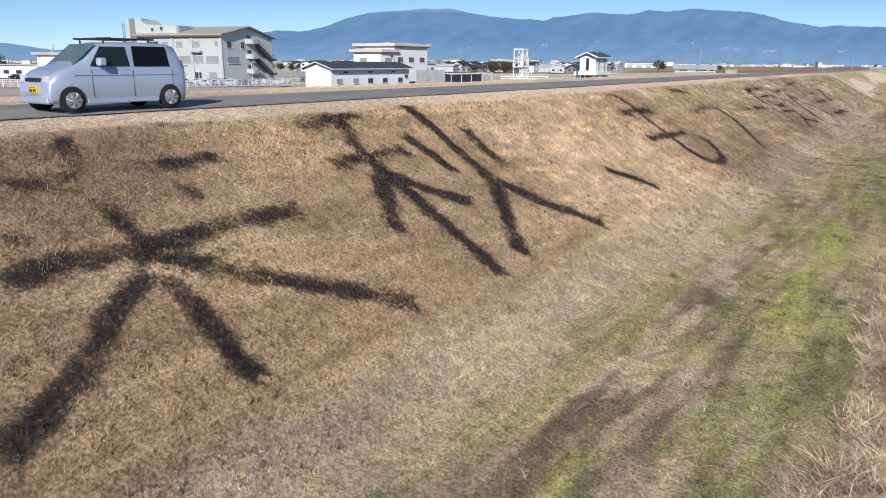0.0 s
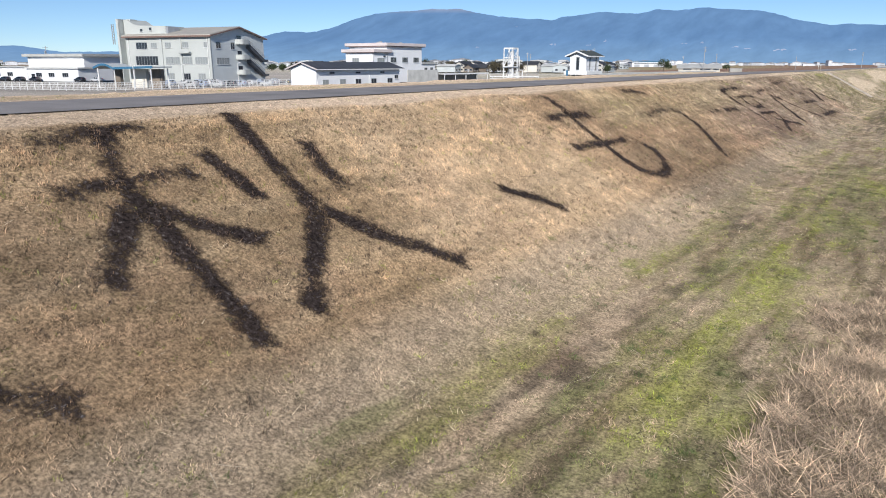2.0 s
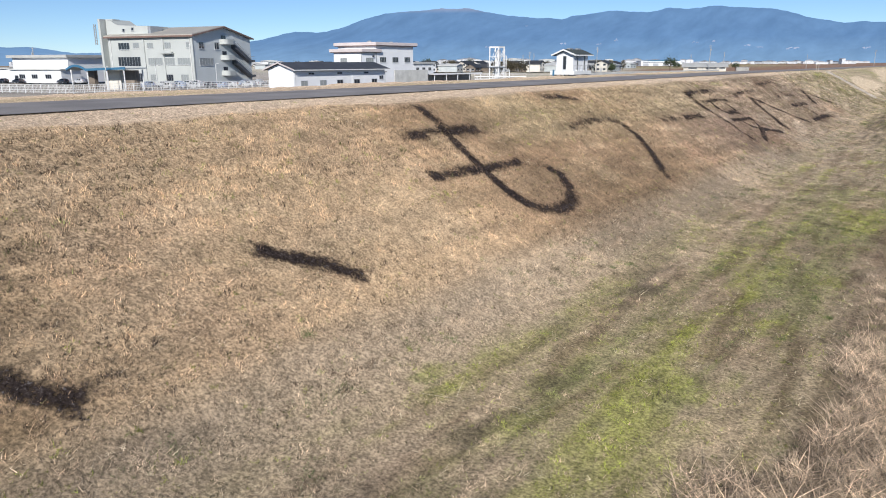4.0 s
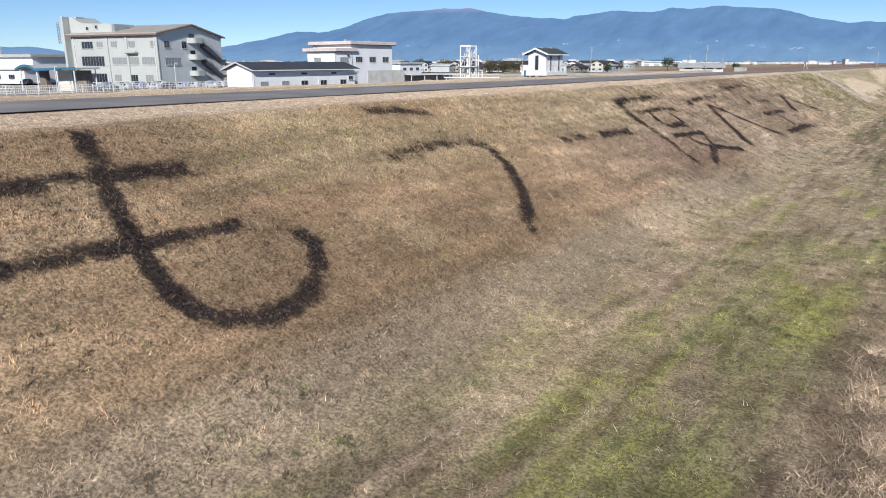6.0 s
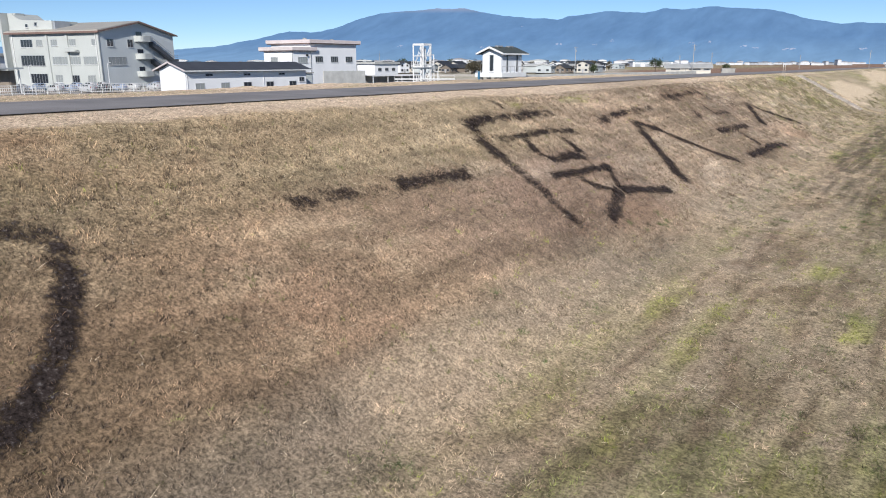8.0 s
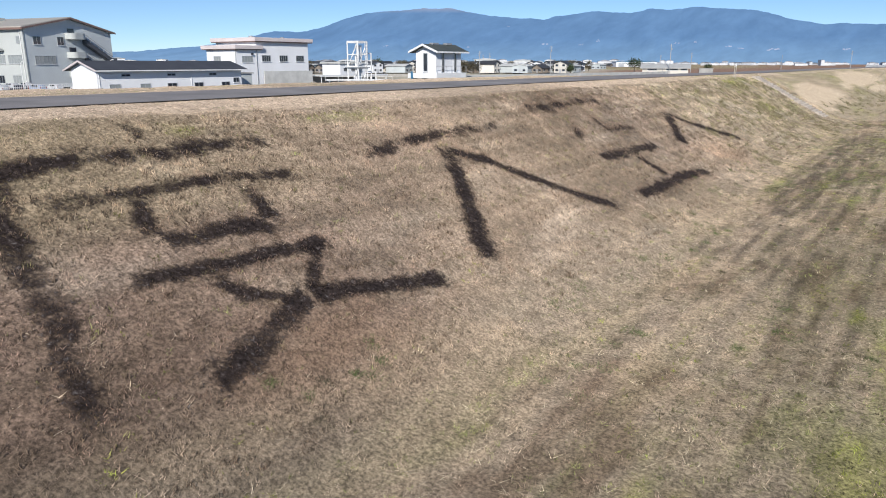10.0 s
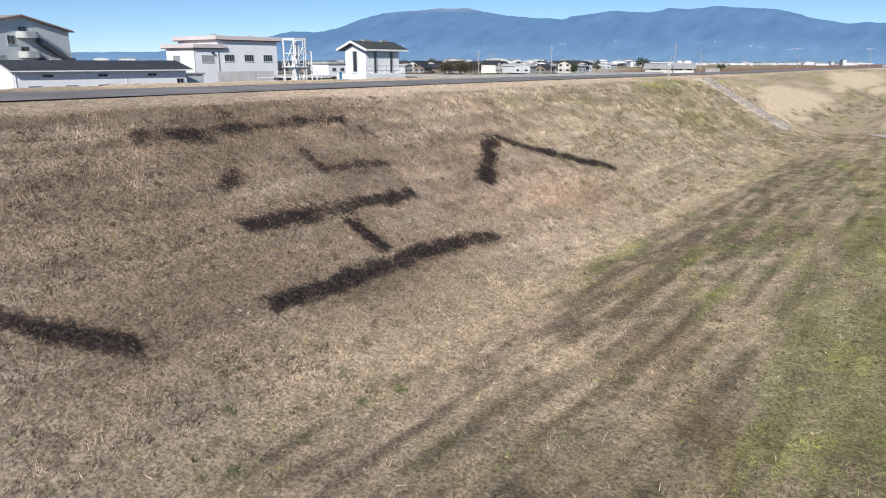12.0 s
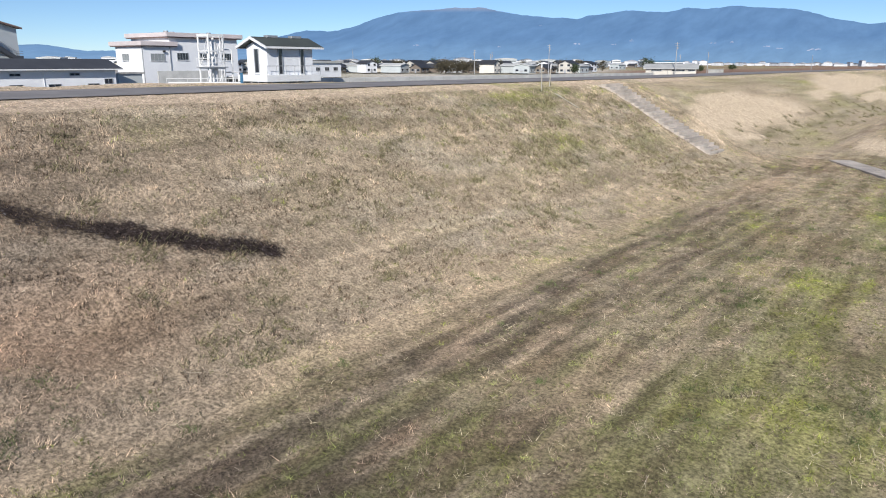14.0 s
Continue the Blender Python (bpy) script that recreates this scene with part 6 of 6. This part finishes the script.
stake(-13.4, 114.6, 1.25, 3, "bleached wooden marker stake on the levee shoulder")
stake(-13.9, 116.2, 1.05, -4, "short bleached marker stake on the levee shoulder")
fallen = empty("fallen_cane", pose(-12.4, 115.2, float(land(np.array([-12.4]), np.array([115.2]))[0]) + 0.06, 0, 28, 12), "fallen bleached cane lying in the grass", "cane")
part("stem", rods(((-0.7, 0, 0), (0.7, 0, 0), 0.016), ((-0.6, 0.2, 0), (0.5, -0.15, 0.01), 0.012), sides=6), WOOD_POLE, fallen)

# the green road bridge far off
bridge = empty("girder_bridge", pose(-26, 430, -3.2, 0, 0, 0), "distant green steel girder bridge on concrete piers", "bridge")
part("girder", blocks((0, 95, -0.4, 0.4, 0, 1.8)), BRIDGE_GREEN, bridge)
part("deck", blocks((-4, 96, -3.5, 3.5, 1.8, 2.2)), CONCRETE, bridge)
part("parapet", blocks((-4, 96, -3.5, -3.35, 2.2, 3.2)), STEEL_GREY, bridge)
for x in (10, 45, 80):
    part("pier", blocks((x - 0.8, x + 0.8, -3, 3, -1.4, 0)), CONCRETE, bridge)


# ---- the town ----
def house(width, depth, tall, pitch, walls, tiles, label):
    ob = empty("house", pose(0, 0, PLAIN), label, "house", "houses of the town")
    w = bmesh.new()
    prism(w, [(-width / 2, 0), (width / 2, 0), (width / 2, tall), (0, tall + pitch), (-width / 2, tall)], -depth / 2, depth / 2)
    part("wall", w, walls, ob)
    r = bmesh.new()
    k = width / 2 + 0.7
    drop = pitch * k / (width / 2)
    prism(r, [(-k, tall + pitch - drop), (0, tall + pitch + 0.05), (k, tall + pitch - drop), (k, tall + pitch - drop + 0.28), (0, tall + pitch + 0.4), (-k, tall + pitch - drop + 0.28)], -depth / 2 - 0.6, depth / 2 + 0.6)
    part("roof", r, tiles, ob)
    for z in [1.5] + ([4.2] if tall > 4.5 else []):
        for x in (-width * 0.27, width * 0.27):
            window(ob, pose(x, -depth / 2, z), 1.7, 1.2, GLASS_DARK, 0)
        for y in (-depth * 0.25, depth * 0.25):
            window(ob, pose(width / 2, y, z, 0, 0, 90), 1.7, 1.2, GLASS_DARK, 0)
    part("door", blocks((-0.5, 0.5, -depth / 2 - 0.06, -depth / 2, 0, 2.1)), FRAME_GREY, ob)
    return ob


town = [
    house(7.5, 9, 4.9, 1.6, WALL_CREAM, ROOF_DARK, "two-storey cream house with dark tiled roof"),
    house(6.5, 10, 2.8, 1.7, WALL_BROWN, ROOF_DARK, "low weathered grey-brown timber house with dark tiled roof"),
    house(8, 7.5, 4.9, 1.3, WALL_WHITE, ROOF_DARK, "white two-storey house with dark roof"),
    house(9, 13, 3.8, 0.9, WALL_PALE, ROOF_PALE, "grey workshop with pale sheet roof"),
    house(6.5, 7.5, 2.8, 1.6, WALL_CREAM, ROOF_DARK, "small cream house with dark roof"),
    house(7, 10, 2.9, 2.0, WALL_WHITE, ROOF_DARK, "white single-storey house with tall dark roof"),
]
place = random.Random(11)
spots = []
for a in range(900):
    az, far = place.uniform(24, 50), place.uniform(425, 580)
    x, y = -math.sin(radians(az)) * far, 45 + math.cos(radians(az)) * far
    if (x > -140 and y < 480) or any(math.hypot(x - p, y - q) < 10 for p, q in spots):
        continue
    spots.append((x, y))
    if len(spots) == 165:
        break
for a in range(300):
    az, far = place.uniform(20, 60), place.uniform(660, 1100)
    x, y = -math.sin(radians(az)) * far, 45 + math.cos(radians(az)) * far
    if any(math.hypot(x - p, y - q) < 20 for p, q in spots):
        continue
    spots.append((x, y))
    if len(spots) == 215:
        break
for k, (x, y) in enumerate(spots):
    m = pose(x, y, PLAIN, 0, 0, place.choice((0, 90, 15, 100, -20, 75)) + place.uniform(-6, 6))
    if k < len(town):
        town[k].matrix_world = m
    else:
        copy_thing(town[place.choice((0, 1, 1, 3, 2, 3, 3, 3, 4, 4, 0))], m)


def depot_hall(width, depth, tall, walls, tiles, label):
    ob = empty("warehouse", pose(0, 0, PLAIN), label, "warehouse", "warehouses on the plain")
    part("wall", blocks((-width / 2, width / 2, -depth / 2, depth / 2, 0, tall)), walls, ob)
    r = bmesh.new()
    prism(r, [(-width / 2 - 0.5, tall), (width / 2 + 0.5, tall), (width / 2 + 0.5, tall + 0.5), (0, tall + 1.8), (-width / 2 - 0.5, tall + 0.5)], -depth / 2 - 0.5, depth / 2 + 0.5)
    part("roof", r, tiles, ob)
    for k in range(4):
        x = -width / 2 + width * (k + 0.5) / 4
        part("shutter", blocks((x - width / 14, x + width / 14, -depth / 2 - 0.1, -depth / 2, 0, tall * 0.55)), FRAME_GREY, ob)
    part("window_band", blocks((-width * 0.45, width * 0.45, -depth / 2 - 0.1, -depth / 2, tall * 0.7, tall * 0.82)), GLASS_DARK, ob)
    return ob


sheds = [depot_hall(60, 24, 7.4, WALL_WHITE, ROOF_PALE, "large white warehouse with pale roof"), depot_hall(30, 18, 10, WALL_PALE, ROOF_PALE, "grey warehouse with pale roof"), depot_hall(60, 20, 7, WALL_WHITE, ROOF_BLUE, "long white warehouse with bluish roof"), depot_hall(18, 14, 11, WALL_WHITE, ROOF_PALE, "white flat-roofed apartment block on the plain")]
for k in range(54):
    az, far = place.uniform(20, 66), place.uniform(1000, 2400)
    if k == 0:
        az, far = 20.9, 1344
    m = pose(-math.sin(radians(az)) * far, 45 + math.cos(radians(az)) * far, PLAIN, 0, 0, az + (12 if k == 0 else place.uniform(-35, 35)))
    if k < len(sheds):
        sheds[k].matrix_world = m
    else:
        copy_thing(sheds[place.choice((0, 0, 1, 2, 3))], m)


# ---- trees and hedges ----
def tree(tall, spread_r, leaf, label, seed, count=900):
    pick = np.random.default_rng(seed)
    ob = empty("tree", pose(0, 0, PLAIN), label, "tree", "trees of the town")
    t = bmesh.new()
    tube(t, (0, 0, 0), (0.1, 0, tall * 0.45), 0.28, 0.16, 8)
    for k in range(6):
        a = k * 1.05
        tube(t, (0.1, 0, tall * (0.25 + 0.03 * k)), (math.cos(a) * spread_r * 0.6, math.sin(a) * spread_r * 0.6, tall * (0.55 + 0.05 * k)), 0.10, 0.03, 5)
    part("trunk", t, BARK, ob)
    clumps = pick.normal(0, 1, (14, 3))
    clumps /= np.linalg.norm(clumps, axis=1)[:, None]
    clumps = clumps * np.array((spread_r * 0.62, spread_r * 0.62, tall * 0.27)) + np.array((0, 0, tall * 0.62))
    centre = clumps[pick.integers(0, 14, count)] + pick.normal(0, 1, (count, 3)) * spread_r * 0.22
    a, b = pick.normal(0, 1, (count, 3)), pick.normal(0, 1, (count, 3))
    a *= 0.30 / np.linalg.norm(a, axis=1)[:, None]
    b *= 0.20 / np.linalg.norm(b, axis=1)[:, None]
    v = np.stack([centre - a, centre + b, centre + a, centre - b], 1).reshape(-1, 3)
    crown = sheet("crown", v, np.arange(4 * count).reshape(-1, 4), leaf)
    crown.parent = ob
    return ob


woods = [tree(8.5, 4.4, LEAF, "round dark evergreen tree among the houses", 1, 1400), tree(5.5, 5.0, LEAF_DRY, "broad brownish winter tree", 2, 1200), tree(4.2, 3.2, LEAF, "low dark garden tree", 3), tree(6.5, 3.6, LEAF_DRY, "bare brownish garden tree", 4)]
for k, (x, y) in enumerate(((-305, 414), (-219, 384), (-215, 391), (-154, 475), (-222, 388), (-228, 386), (-161, 663), (-203, 428), (-188, 460), (-276, 413), (-219, 686), (-219, 556), (-322, 492), (-226, 380), (-300, 130), (-306, 135), (-140, 520), (-250, 470), (-170, 420), (-240, 402))):
    kind = (0, 1, 1, 0, 1, 1, 2, 2, 3, 2, 2, 3, 0, 1, 0, 2, 2, 3, 2, 3)[k]
    if k in (0, 1):
        woods[kind].matrix_world = pose(x, y, PLAIN)
    elif k == 6:
        woods[2].matrix_world = pose(x, y, PLAIN)
    elif k == 8:
        woods[3].matrix_world = pose(x, y, PLAIN)
    else:
        copy_thing(woods[kind], pose(x, y, PLAIN, 0, 0, 57 * k))
for k in range(48):
    az, far = place.uniform(24, 52), place.uniform(430, 620)
    copy_thing(woods[2 if k % 3 else 3], pose(-math.sin(radians(az)) * far, 45 + math.cos(radians(az)) * far, PLAIN, 0, 0, place.uniform(0, 360)))

# the town and works strewn over the plain towards the hills
far_town, far_roof = bmesh.new(), bmesh.new()
for k in range(420):
    az, far = place.uniform(-2, 68), place.uniform(1150, 3000)
    if az < 19 and far < 1700:
        continue
    wide, deep, tall = place.uniform(7, 34), place.uniform(7, 16), place.choice((3.5, 4, 5, 6, 6, 8, 11))
    m = pose(-math.sin(radians(az)) * far, 45 + math.cos(radians(az)) * far, PLAIN, 0, 0, az + place.uniform(-40, 40))
    w = blocks((-wide / 2, wide / 2, -deep / 2, deep / 2, 0, tall))
    bmesh.ops.transform(w, matrix=m, verts=w.verts)
    me = bpy.data.meshes.new("tmp")
    w.to_mesh(me)
    far_town.from_mesh(me)
    w.free()
    r = bmesh.new()
    prism(r, [(-wide / 2 - 0.4, tall), (wide / 2 + 0.4, tall), (0, tall + min(2.5, wide * 0.14))], -deep / 2 - 0.4, deep / 2 + 0.4)
    bmesh.ops.transform(r, matrix=m, verts=r.verts)
    r.to_mesh(me)
    far_roof.from_mesh(me)
    r.free()
    bpy.data.meshes.remove(me)
far_off = tagged(empty("distant_town", pose(0, 0, PLAIN), "pale scattered buildings of the town below the hills", "town"), kind="stuff")
walls = part("building_walls", far_town, FAR_WALL)
roofs = part("building_roofs", far_roof, FAR_ROOF)
for ob in (walls, roofs):
    ob.parent, ob.matrix_parent_inverse = far_off, far_off.matrix_world.inverted()
